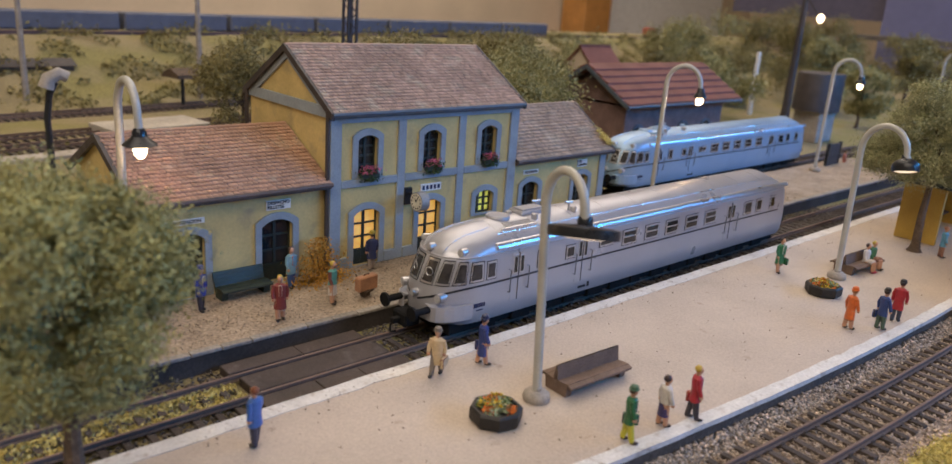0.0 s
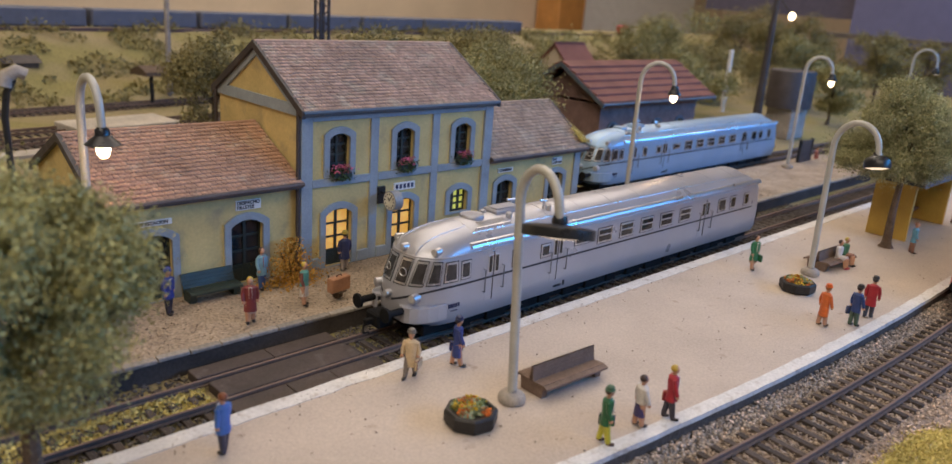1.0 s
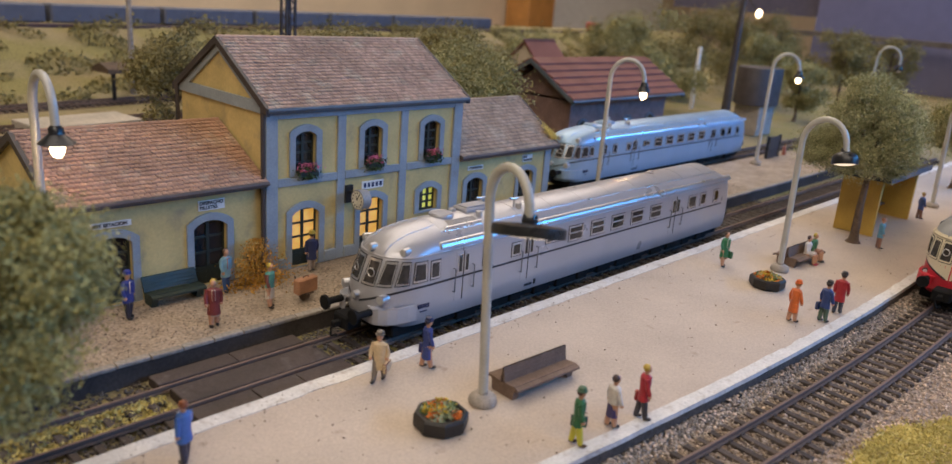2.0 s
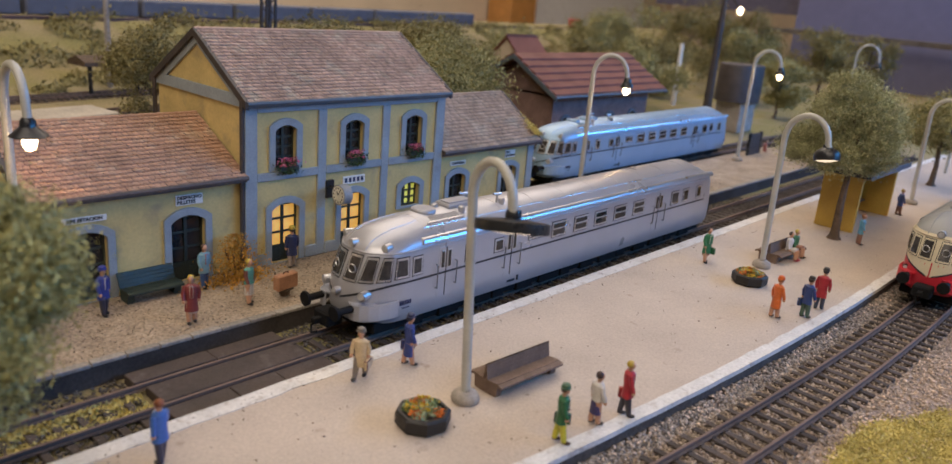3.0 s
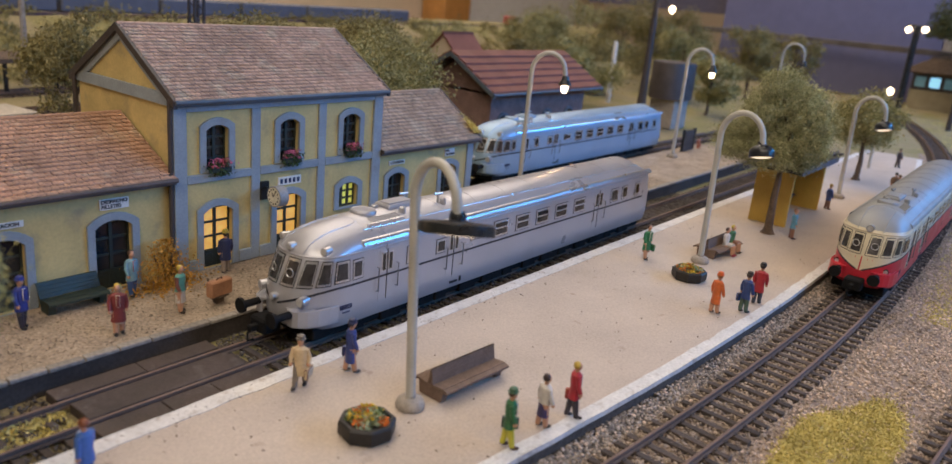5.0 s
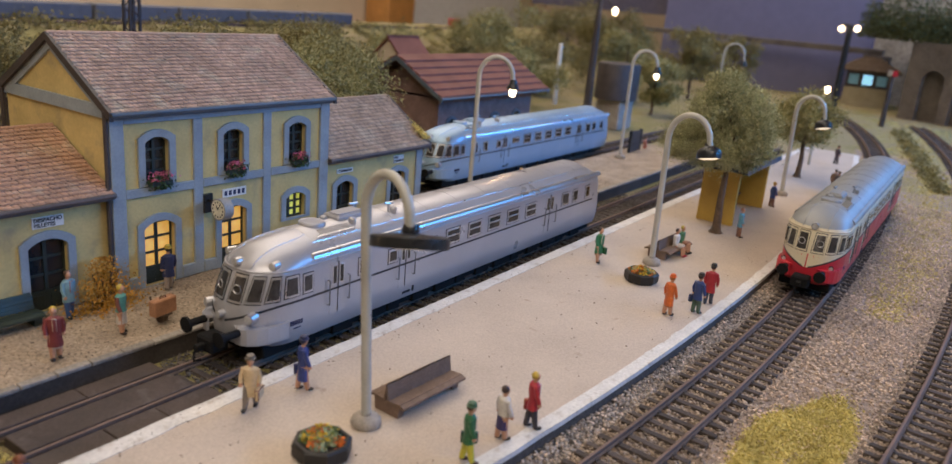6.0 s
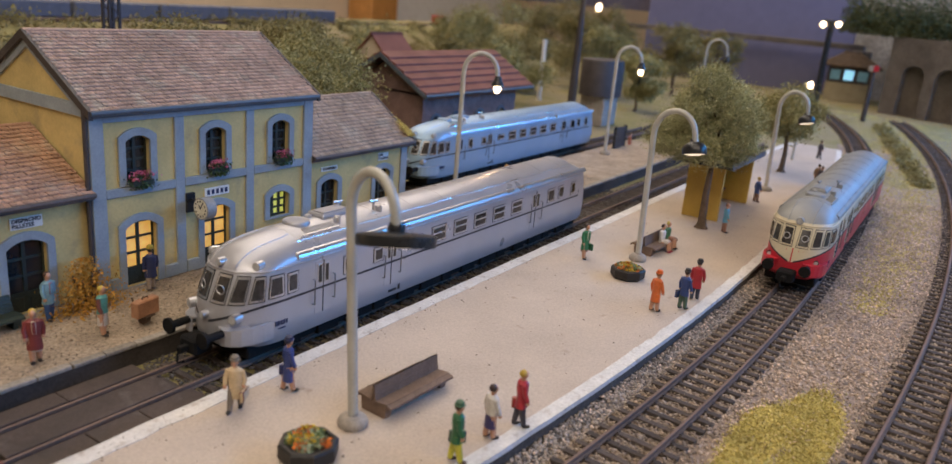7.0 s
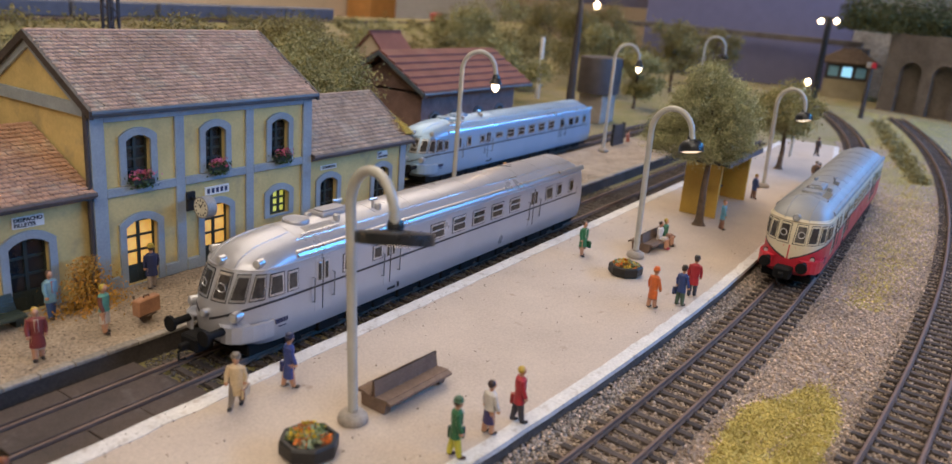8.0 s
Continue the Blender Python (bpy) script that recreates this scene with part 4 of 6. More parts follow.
    # riveted apron: on each side a plate that runs forward past the nose, with a ledge on top
    for side in (-1, 1):
        plan = [(3.5, 8.2), (3.8, 10.6), (5.0, 12.4), (8.0, 14.4), (12.0, 15.7), (17.0, 16.3), (21.5, 16.3)]
        bm = bmesh.new()
        rings = []
        for k, (px, py) in enumerate(plan):
            top = 16.2 - 0.03 * (px - 3.5)
            low = 10.0 - 0.05 * (px - 3.5)
            yi = py - 7.5 if k < 4 else py - 1.2
            rings.append([(px, side * py, low), (px, side * py, top), (px + (4 if k < 4 else 0), side * yi, top + 0.2), (px + (4 if k < 4 else 0), side * yi, top - 0.7), (px + 0.6, side * (py - 0.9), top - 0.8), (px + 0.6, side * (py - 0.9), low)])
        loft(bm, rings)
        bmesh.ops.recalc_face_normals(bm, faces=bm.faces[:])
        apron = part("apron", bm, body_mats[0], car, "riveted front apron plate")
        bm = bmesh.new()
        for k in range(20):
            px = 3.6 + 17.6 * k / 19
            py = np.interp(px, [p[0] for p in plan], [p[1] for p in plan])
            ball(bm, px + 0.3, side * (py - 0.5), 16.35 - 0.03 * (px - 3.5), 0.3, 0, 1)
        part("rivet_row", bm, SILVER_LINE if not red else RED_PAINT, apron)
    bm = bmesh.new()
    box(bm, -4.0, 4, -4.5, 4.5, 6.5, 12.5, 0.8)
    box(bm, -7.5, -3.5, -1.2, 1.2, 8.0, 10.4, 0.3)
    tube(bm, [(-4, 0, 9), (-7, 1.4, 7), (-8, 0, 4.6), (-6, -1.2, 5)], 0.5, 6)
    part("coupling", bm, UNDER, car, "black coupling")
    bm = bmesh.new()
    box(bm, 12, CAR_LEN - 8, -13.0, 13.0, 2.4, 7.2, 0.5)
    for k in range(14):
        box(bm, 30 + k * 17, 38 + k * 17 + 4 * (k % 3), -14.0, 14.0, 1.6, 5.8, 0.4)
    part("underframe", bm, UNDER, car, "black underframe")
    for cx in (44, 60, 226, 242):
        bm = bmesh.new()
        for s in (-1, 1):
            tube(bm, [(cx, s * 7.0, 5.0), (cx, s * 9.2, 5.0)], 5.0, 18)
        tube(bm, [(cx, -9, 5.0), (cx, 9, 5.0)], 1.0, 8)
        part("wheelset", bm, UNDER, car, "dark wheelset")
    # roof furniture: a raised, gently crowned middle with a step along each edge
    crown = lambda y, up=0.0: 45.0 - 0.028 * y * y + up
    bm = bmesh.new()
    ys = [-10.2 + 20.4 * k / 12 for k in range(13)]
    rings = [[(x, y, crown(y, up)) for y in ys] + [(x, 10.2, 40.0), (x, -10.2, 40.0)] for x, up in ((38.5, -0.4), (39.5, 0.0), (160, 0.0), (266, 0.0), (268, -0.6))]
    loft(bm, rings)
    bmesh.ops.recalc_face_normals(bm, faces=bm.faces[:])
    part("roof_walkway", bm, body_mats[2], car, "", True)
    for k in range(9):
        x = 62 + 24 * k
        for side in (-1, 1):
            bm = bmesh.new()
            loft(bm, [[(xx, side * 10.4, 41.6), (xx, side * 14.6, 38.9), (xx, side * 14.6, 38.4), (xx, side * 10.4, 41.0)] for xx in (x, x + 0.5)])
            bmesh.ops.recalc_face_normals(bm, faces=bm.faces[:])
            part("roof_rib", bm, body_mats[2], car)
        bm = bmesh.new()
        loft(bm, [[(xx, y, crown(y, 0.12)) for y in ys] + [(xx, y, crown(y, -0.3)) for y in ys[::-1]] for xx in (x, x + 0.4)])
        bmesh.ops.recalc_face_normals(bm, faces=bm.faces[:])
        part("roof_seam", bm, body_mats[2], car)
    bm = bmesh.new()
    lathe(bm, [(5.4, 44.0), (5.4, 45.5), (5.1, 45.9), (4.5, 45.7), (4.3, 45.95), (0.1, 46.1)], 32, 0, (48, 0.5, 0))
    part("roof_hatch", bm, body_mats[2], car, "round roof hatch", True)
    for k in range(16):
        bm = bmesh.new()
        xx = 44.5 + k * 1.05
        loft(bm, [[(xx, y, crown(y, -0.2)), (xx + 0.2, y, crown(y, 0.42)), (xx + 0.7, y, crown(y, 0.1))] for y in (-9.4, -7.4, -5.6)])
        bmesh.ops.recalc_face_normals(bm, faces=bm.faces[:])
        part("louvre", bm, body_mats[2], car)
    bm = bmesh.new()
    loft(bm, [[(41, -9.8, 43.0), (42, -9.8, 43.2), (62, -9.8, 43.2), (62, -9.8, 42.2), (41, -9.8, 42.2)], [(41, -9.3, 43.3), (42, -9.3, 43.4), (62, -9.3, 43.4), (62, -9.3, 42.2), (41, -9.3, 42.2)]])
    bmesh.ops.recalc_face_normals(bm, faces=bm.faces[:])
    part("louvre_frame", bm, SILVER_LINE if not red else ROOF_GREY, car)
    bm = bmesh.new()
    box(bm, 59, 76, -3.5, 5.5, 43.6, 46.4, 0.6)
    part("roof_box", bm, body_mats[2], car, "ventilator box on the roof")
    bm = bmesh.new()
    box(bm, 60.6, 74.4, -2.2, 4.2, 46.4, 47.0, 0.3)
    part("roof_box_lid", bm, body_mats[2], car)
    for cx, cy in ((56.5, 2.5), (64, -6.4), (90, -6.4)):
        bm = bmesh.new()
        lathe(bm, [(1.5, 43.4), (1.5, 45.8), (1.1, 46.2), (0.1, 46.2)], 14, 0, (cx, cy, 0))
        part("roof_vent", bm, SILVER_LINE if not red else ROOF_GREY, car, "small round roof ventilator", True)
    for cx, cy in ((75, 3.5), (88, -5.2)):
        bm = bmesh.new()
        tube(bm, [(cx, cy, 43.4), (cx, cy, 47.8)], 0.55, 8)
        tube(bm, [(cx - 2.1, cy + 0.5, 48.2), (cx - 0.8, cy + 0.2, 48.0), (cx + 0.8, cy - 0.2, 48.0), (cx + 2.1, cy - 0.5, 48.2)], 0.6, 8)
        part("roof_horn", bm, SILVER_LINE if not red else ROOF_GREY, car, "small two-ended roof horn", True)
    return car


car_a = railcar(213.0, 213.5, 0, [SILVER, SILVER, SILVER], "silver-painted streamlined railcar with a black belt line standing at the platform")
# A silver car too: the blue light on it comes from its paint colour.
car_b = railcar(484.0, 335.0, 0, [SILVER_BLUE_LIT, SILVER_BLUE_LIT, SILVER_BLUE_LIT], "silver streamlined railcar, coloured as blue-lit, standing beyond the station wing")
car_c = railcar(468.0, 65.5, 0.7, [RED_PAINT, CREAM, ROOF_GREY], "red and cream railcar with a grey roof on the curved track", True)


# ---- platform furniture ----
def street_lamp(x, y, rz, radius, label, lean=(0.0, 0.0), arm=21.0, zs=72.0, zh=68.0, z=0.0, tilt=0.0, bulb=False):
    """A swan-neck lamp post; the arm reaches along local -y from the top of the post."""
    lamp = thing("street_lamp", x, y, z, rz, label, "street lamp", "lamps along the platforms")
    bm = bmesh.new()
    lathe(bm, [(4.6, 0), (4.9, 0.8), (4.6, 2.2), (3.6, 3.2), (1.6, 3.5), (1.6, 4.4)], 18)
    part("lamp_base", bm, LAMP_BASE, lamp, "round concrete foot", True)
    bm = bmesh.new()
    lx, ly = lean
    r = arm / 2
    pts = [(lx * k / 6, ly * k / 6, 3 + (zs - 3) * k / 6) for k in range(6)]
    pts += [(lx, ly - r * (1 - math.cos(a)), zs + (r + 2.0) * math.sin(a)) for a in [math.pi * k / 14 for k in range(15)]]
    pts += [(lx, ly - arm - 0.3, (zs + zh) / 2 + 2.5), (lx, ly - arm - 0.6, zh + 3.0)]
    tube(bm, pts, 1.6, 12, 0, 1.45)
    part("post", bm, POST, lamp, "grey swan-neck post", True)
    cx, cy = lx, ly - arm - 0.6
    if not bulb:
        turn = Matrix.Rotation(radians(tilt), 3, (0.75, -0.66, 0))
        top = [(2.0, 4.4), (2.5, 2.8), (2.3, 1.8), (radius * 0.9, 1.2), (radius, 0.9)] if radius > 8 else [(1.9, 6.0), (2.3, 4.4), (radius * 0.72, 3.4), (radius * 0.95, 2.0), (radius, 0.9)]
        for name, prof, mt, lab in (
                ("shade", top + [(radius * 1.01, -0.6), (radius, -2.1), (radius * 0.94, -2.1), (radius * 0.92, -1.0), (0.2, -0.6)], SHADE, "flat black lamp shade"),
                ("lamp_glass", [(0.2, -0.8), (radius * 0.84, -1.0), (radius * 0.84, -1.9), (radius * 0.5, -2.5), (0.2, -2.7)], LENS_GLOW, "pale glowing lamp glass")):
            bm = bmesh.new()
            lathe(bm, prof, 28)
            for v in bm.verts:
                v.co = turn @ v.co + Vector((cx, cy, zh))
            part(name, bm, mt, lamp, lab, True)
    else:
        bm = bmesh.new()
        lathe(bm, [(1.7, 5.5), (2.5, 4.5), (2.8, 0.6), (2.4, 0.4)], 14, 0, (cx, cy, zh))
        lathe(bm, [(2.6, 2.6), (3.4, 1.8), (radius, -0.6), (radius - 0.2, -0.8), (2.4, 1.2)], 20, 0, (cx, cy, zh))
        part("shade", bm, SHADE, lamp, "small black lamp holder with a flared rim", True)
        bm = bmesh.new()
        ball(bm, cx, cy, zh - 2.6, 2.5, 0, 2, 1, 1, 1.35)
        part("bulb", bm, BULB, lamp, "glowing warm bulb", True)
        a = radians(rz)
        bulb_light(x + cx * math.cos(a) - cy * math.sin(a), y + cx * math.sin(a) + cy * math.cos(a), z + zh - 7.6, 0.012, (1.0, 0.62, 0.3))
    return lamp


street_lamp(214.2, 140.2, -10, 11.0, "grey swan-neck lamp with a wide flat dark shade beside the bench", (-3.5, 0.5), 19.0, 71.5, 67, tilt=-15)
street_lamp(444.0, 138.5, 0, 6.2, "grey swan-neck platform lamp with a small shade beside the second planter", (-1, 1), 22, 70.5, 65, tilt=-16)
street_lamp(702.0, 132.0, 0, 6.2, "grey swan-neck platform lamp with a small shade behind the shelter", (-12, -1), 21, 69, 61, tilt=-16)
street_lamp(130.0, 291.0, 0, 6.2, "grey swan-neck lamp with a bright bulb by the station wing", (0, 0), 21, 81, 72, bulb=True)
street_lamp(479.0, 286.0, 30, 4.4, "grey swan-neck lamp with a bright bulb behind the railcar", (0, 0), 22, 83, 77, bulb=True)
street_lamp(724.0, 285.0, 30, 4.4, "grey swan-neck lamp with a bright bulb beside the notice board", (0, 0), 22, 86, 80.5, bulb=True)
street_lamp(1180.0, 345.0, 20, 4.4, "distant grey swan-neck lamp among the trees", arm=28, zs=94, zh=82, z=-9)


def bench(x, y, rz, mat, label, double=True, half=15.9):
    b = thing("bench", x, y, 0, rz, label, "bench", "benches on the platforms")
    back = 1.2 if double else 3.6
    for s in (-1, 1):
        bm = bmesh.new()
        w = (-5.6, 5.6) if double else (-3.4, 3.8)
        loft(bm, [[(xx, w[0] + 0.6, 0), (xx, w[1] - 0.6, 0), (xx, w[1], 4.6), (xx, w[0], 4.6)] for xx in (s * (half - 1.8) - 1.4, s * (half - 1.8) + 1.4)])
        part("bench_foot", bm, mat, b)
    rows = [(-1, k) for k in range(4)] + ([(1, k) for k in range(4)] if double else [])
    for s, k in rows:
        bm = bmesh.new()
        ya, yb = s * (0.9 + k * 1.75) + (0 if double else 2.6), s * (2.58 + k * 1.75) + (0 if double else 2.6)
        za, zb = 4.7 + 0.16 * k - (0.25 if k == 3 else 0), 4.8 + 0.16 * k - (0.9 if k == 3 else 0)
        loft(bm, [[(xx, ya, za - 0.5), (xx, yb, zb - 0.5), (xx, yb, zb + 0.35), (xx, ya, za + 0.35)] for xx in (-half, half)])
        bmesh.ops.recalc_face_normals(bm, faces=bm.faces[:])
        part("seat_slat", bm, mat, b)
    for s in (-1, 1) if double else (-1,):
        for k in range(4):
            bm = bmesh.new()
            z0 = 4.9 + k * 1.4
            y0 = s * (1.15 - 0.22 * k) + (0 if double else 3.6 + 0.5 * k)
            y1 = s * (0.95 - 0.22 * k) + (0 if double else 4.0 + 0.5 * k)
            loft(bm, [[(xx, y0, z0), (xx, y1, z0 + 1.33), (xx, y1 - s * 0.6, z0 + 1.33), (xx, y0 - s * 0.6, z0)] for xx in (-half, half)])
            bmesh.ops.recalc_face_normals(bm, faces=bm.faces[:])
            part("back_slat", bm, mat, b)
    return b


bench(239.0, 139.0, -3, BENCH_BROWN, "brown slatted double-sided bench on the island platform beside a lamp")
bench(471.0, 139.5, -3, BENCH_BROWN, "brown slatted double-sided bench with two seated figurines")
bench(173.5, 279.0, 0, BENCH_GREEN, "dark green slatted bench against the station wall", False, 11.5)


def planter(x, y, rz, label, seed):
    p = thing("planter", x, y, 0, rz, label, "planter", "planters on the island platform")
    bm = bmesh.new()
    prof = [(8.0, 0), (8.8, 1.0), (8.8, 4.6), (8.2, 5.2), (7.2, 5.2), (7.0, 4.2), (0.2, 4.4)]
    lathe(bm, prof, 8)
    part("tub", bm, TUB, p, "black eight-sided tub")
    rnd = random.Random(seed)
    for name, col, n in (("green_foliage", (0.15, 0.21, 0.09), 600), ("orange_bloom", (0.62, 0.17, 0.03), 260), ("yellow_bloom", (0.60, 0.42, 0.04), 260), ("pale_foliage_tuft", (0.36, 0.42, 0.27), 620)):
        centres = [(rnd.gauss(0, 3.2), rnd.gauss(0, 3.2)) for _ in range(7)]
        pts = []
        while len(pts) < n:
            cx, cy = rnd.choice(centres)
            a, b = cx + rnd.gauss(0, 1.2), cy + rnd.gauss(0, 1.2)
            if a * a + b * b < 47:
                pts.append((a, b, 4.4 + 2.6 * rnd.random() * (1 - (a * a + b * b) / 90) + (0.4 if "bloom" in name else 0)))
        ob = new(name, cloud(name, *leaves(np.array(pts), 0.65), paint(name, col, 0.8, bump=None, island=0.35)))
        ob.parent = p
    return p


planter(193.0, 138.2, 10, "black eight-sided planter with mixed orange, yellow and green flowers", 3)
planter(413.0, 131.5, 20, "black planter with red and yellow flowers beside a lamp", 8)

# flower boxes under the upper windows
for k, cx in enumerate(bays):
    fb = thing("flower_box", FX + cx, FY - 2.6, 44.5, 0, "window box with pink flowers and green leaves", "flower box", "window flower boxes")
    bm = bmesh.new()
    box(bm, -5.0, 5.0, -1.5, 1.4, 0.0, 2.2, 0.2)
    part("box", bm, DOOR_GREEN, fb)
    for name, col, n, zr in (("box_foliage", (0.05, 0.09, 0.035), 500, (-1.5, 4.5)), ("pink_bloom", (0.55, 0.13, 0.22), 170, (2.2, 6.0))):
        pts = np.stack([rng.normal(0, 2.6, n), rng.normal(-0.6, 1.0, n), rng.uniform(*zr, n)], 1)
        ob = new(name, cloud(name, *leaves(pts, 0.6), paint(name, col, 0.8, bump=None, island=0.35)))
        ob.parent = fb

# clock on a bracket
clock = thing("station_clock", 265.0, FY - 1.2, 32.4, 0, "round double-faced station clock on a dark wall bracket", "clock")
bm = bmesh.new()
box(bm, -2.4, 2.4, -0.6, 1.2, -4.4, 4.4, 0.3)
part("wall_box", bm, SHADE, clock, "dark wall box")
bm = bmesh.new()
tube(bm, [(0, 0, 1.5), (0, -6, 1.5)], 0.7, 8)
part("bracket", bm, SHADE, clock)
bm = bmesh.new()
tube(bm, [(-2.4, -10.0, -0.5), (2.4, -10.0, -0.5)], 4.9, 24)
part("clock_case", bm, paint("clock_case_grey", (0.30, 0.30, 0.30), 0.5), clock, "grey clock drum", True)
for s in (-1, 1):
    bm = bmesh.new()
    tube(bm, [(s * 2.3, -10.0, -0.5), (s * 2.55, -10.0, -0.5)], 4.3, 24)
    face = part("clock_face", bm, paint("clock_face", (0.72, 0.68, 0.56), 0.5, bump=None), clock, "cream clock face")
    bm = bmesh.new()
    for k in range(12):
        a = k * math.pi / 6
        y0, z0 = -10 + 3.4 * math.sin(a), -0.5 + 3.4 * math.cos(a)
        box(bm, s * 2.6 - 0.08, s * 2.6 + 0.08, y0 - 0.3, y0 + 0.3, z0 - 0.4, z0 + 0.4)
    tube(bm, [(s * 2.65, -10, -0.5), (s * 2.65, -9.0, 1.3)], 0.22, 5)
    tube(bm, [(s * 2.65, -10, -0.5), (s * 2.65, -11.4, 2.0)], 0.2, 5)
    part("clock_hands", bm, INK, face)


# ---- miniature figurines: plain painted shapes ----
def colour(c, cache={}):
    if c not in cache:
        cache[c] = paint("figurine_paint", c, 0.45, fine=(0.8, 0.1), coarse=(4, 0.15), bump=None)
    return cache[c]


SKIN, BLACK = (0.50, 0.27, 0.17), (0.03, 0.026, 0.026)


def figurine(x, y, rz, coat, legs, hair, label, hat=None, bag=None, skirt=False, coat_len=9.0, z=0.0, h=20.0, stride=1.2, shoes=BLACK, shirt=None, seated=False, arms=None):
    """Facing local -y."""
    k = h / 20.0
    cols = [colour(c) for c in (coat, legs, hair, SKIN, shoes, hat or hair, bag or BLACK, shirt or coat, arms or coat)]
    bm = bmesh.new()
    hip = 9.4 * k if not seated else 5.6
    for s in (-1, 1):
        fy = s * stride
        if seated:
            tube(bm, [(s * 1.1, 0, hip), (s * 1.1, -4.6, hip + 0.2)], 1.25, 8, 1)
            tube(bm, [(s * 1.1, -4.6, hip + 0.2), (s * 1.1, -5.0, 0.9)], 1.0, 8, 3 if skirt else 1)
            ball(bm, s * 1.1, -5.8, 0.6, 1.0, 4, 1, 0.8, 1.5, 0.6)
        else:
            tube(bm, [(s * 1.05, fy, 0.8), (s * 1.05, fy * 0.5, hip * 0.5), (s * 0.95, 0, hip)], 0.85, 8, 3 if skirt else 1, 1.35)
            ball(bm, s * 1.15, fy - 0.7, 0.6, 1.0, 4, 1, 0.85, 1.6, 0.65)
    top = hip + 6.6 * k
    low = hip - (coat_len - 6.6) * k if not seated else hip - 0.6
    lathe(bm, [(2.4 if skirt or coat_len > 8 else 2.0, low), (2.25, (low + hip) / 2), (2.0, hip + 1.2), (2.35, top - 2.2), (2.2, top - 0.8), (1.1, top)], 12, 0, (0, 0, 0), 1.08, 0.78)
    if skirt and not seated:
        lathe(bm, [(2.3, 4.4 * k), (2.2, 7 * k), (1.9, hip + 0.6)], 12, 1, (0, 0, 0), 1.0, 0.8)
    if shirt:
        box(bm, -0.7, 0.7, -2.0, -1.4, hip + 1.5, top - 0.4, 0.2, 7)
    for s in (-1, 1):
        sw = s * 0.9
        tube(bm, [(s * 2.2, 0, top - 1.0), (s * 2.9, sw * 0.6, top - 3.8), (s * 2.7, -0.6 + sw, hip + 0.4)], 0.85, 8, 8, 0.7)
        ball(bm, s * 2.7, -0.7 + sw, hip - 0.2, 0.8, 3, 1)
    tube(bm, [(0, 0, top - 0.3), (0, -0.1, top + 0.8)], 0.75, 8, 3)
    ball(bm, 0, -0.25, top + 1.9, 1.32, 3, 2, 0.88, 1.0, 1.14)
    ball(bm, 0, 0.12, top + 2.25, 1.38, 2, 2, 0.95, 0.98, 0.98)
    if hat:
        lathe(bm, [(1.65, top + 2.6), (1.7, top + 2.85), (1.35, top + 2.95), (1.3, top + 3.8), (0.9, top + 4.1)], 12, 5, (0, -0.15, 0))
    if bag:
        box(bm, 2.3, 3.7, -2.9, 2.3, hip - 4.6, hip - 0.9, 0.25, 6)
    ob = part("figurine", bm, cols, None, "", True, (x, y, z))
    ob.rotation_euler = (0, 0, radians(rz))
    return tagged(ob, label, "figurine", "miniature figurines")


RED, BLUE, GREEN, WHITE = (0.40, 0.03, 0.04), (0.03, 0.06, 0.22), (0.03, 0.13, 0.05), (0.62, 0.58, 0.54)
figurine(124.0, 169.0, 200, (0.05, 0.14, 0.42), (0.04, 0.04, 0.07), (0.22, 0.07, 0.03), "painted figurine in a blue coat looking along the track", stride=0.8, shirt=WHITE)
figurine(196.5, 173.5, -60, (0.55, 0.42, 0.26), (0.20, 0.17, 0.15), (0.16, 0.13, 0.11), "painted figurine in a beige coat carrying a brown case", hat=(0.16, 0.14, 0.12), bag=(0.16, 0.06, 0.05), coat_len=11, stride=2.2, h=18.6)
figurine(216.0, 170.5, 60, (0.03, 0.05, 0.20), (0.03, 0.05, 0.20), (0.02, 0.02, 0.05), "painted figurine in a long dark blue coat with a bag", hat=(0.02, 0.03, 0.09), bag=(0.04, 0.03, 0.06), skirt=True, coat_len=12, stride=1.5)
figurine(218.5, 104.2, 35, GREEN, (0.55, 0.50, 0.05), (0.10, 0.05, 0.03), "painted figurine in a green jacket and yellow breeches with a case", hat=(0.06, 0.13, 0.08), bag=(0.02, 0.02, 0.05), stride=1.5, shoes=(0.06, 0.03, 0.025), shirt=WHITE)
figurine(236.0, 103.4, 60, WHITE, (0.05, 0.04, 0.13), (0.05, 0.03, 0.03), "painted figurine in a white blouse and dark blue skirt", skirt=True, coat_len=6.6, stride=0.8, h=19)
figurine(248.4, 100.0, 40, RED, (0.045, 0.04, 0.05), (0.50, 0.35, 0.06), "painted figurine in a red jacket carrying a brown case", bag=(0.35, 0.13, 0.08), stride=1.4, shirt=WHITE, h=20.6)
figurine(377.5, 103.6, 60, (0.62, 0.14, 0.03), (0.30, 0.14, 0.08), (0.35, 0.13, 0.04), "painted figurine in an orange coat and hat", hat=(0.62, 0.12, 0.02), skirt=True, coat_len=11, stride=1.0)
figurine(390.0, 94.6, 60, (0.03, 0.06, 0.20), (0.07, 0.12, 0.09), (0.05, 0.03, 0.02), "painted figurine in a dark blue jacket with two cases", hat=(0.04, 0.035, 0.035), bag=(0.03, 0.025, 0.02), stride=0.8, shirt=WHITE)
figurine(406.5, 94.2, 90, RED, (0.04, 0.05, 0.08), (0.05, 0.04, 0.04), "painted figurine in a red overcoat and dark beret", hat=(0.04, 0.04, 0.045), coat_len=10, stride=1.0, h=21)
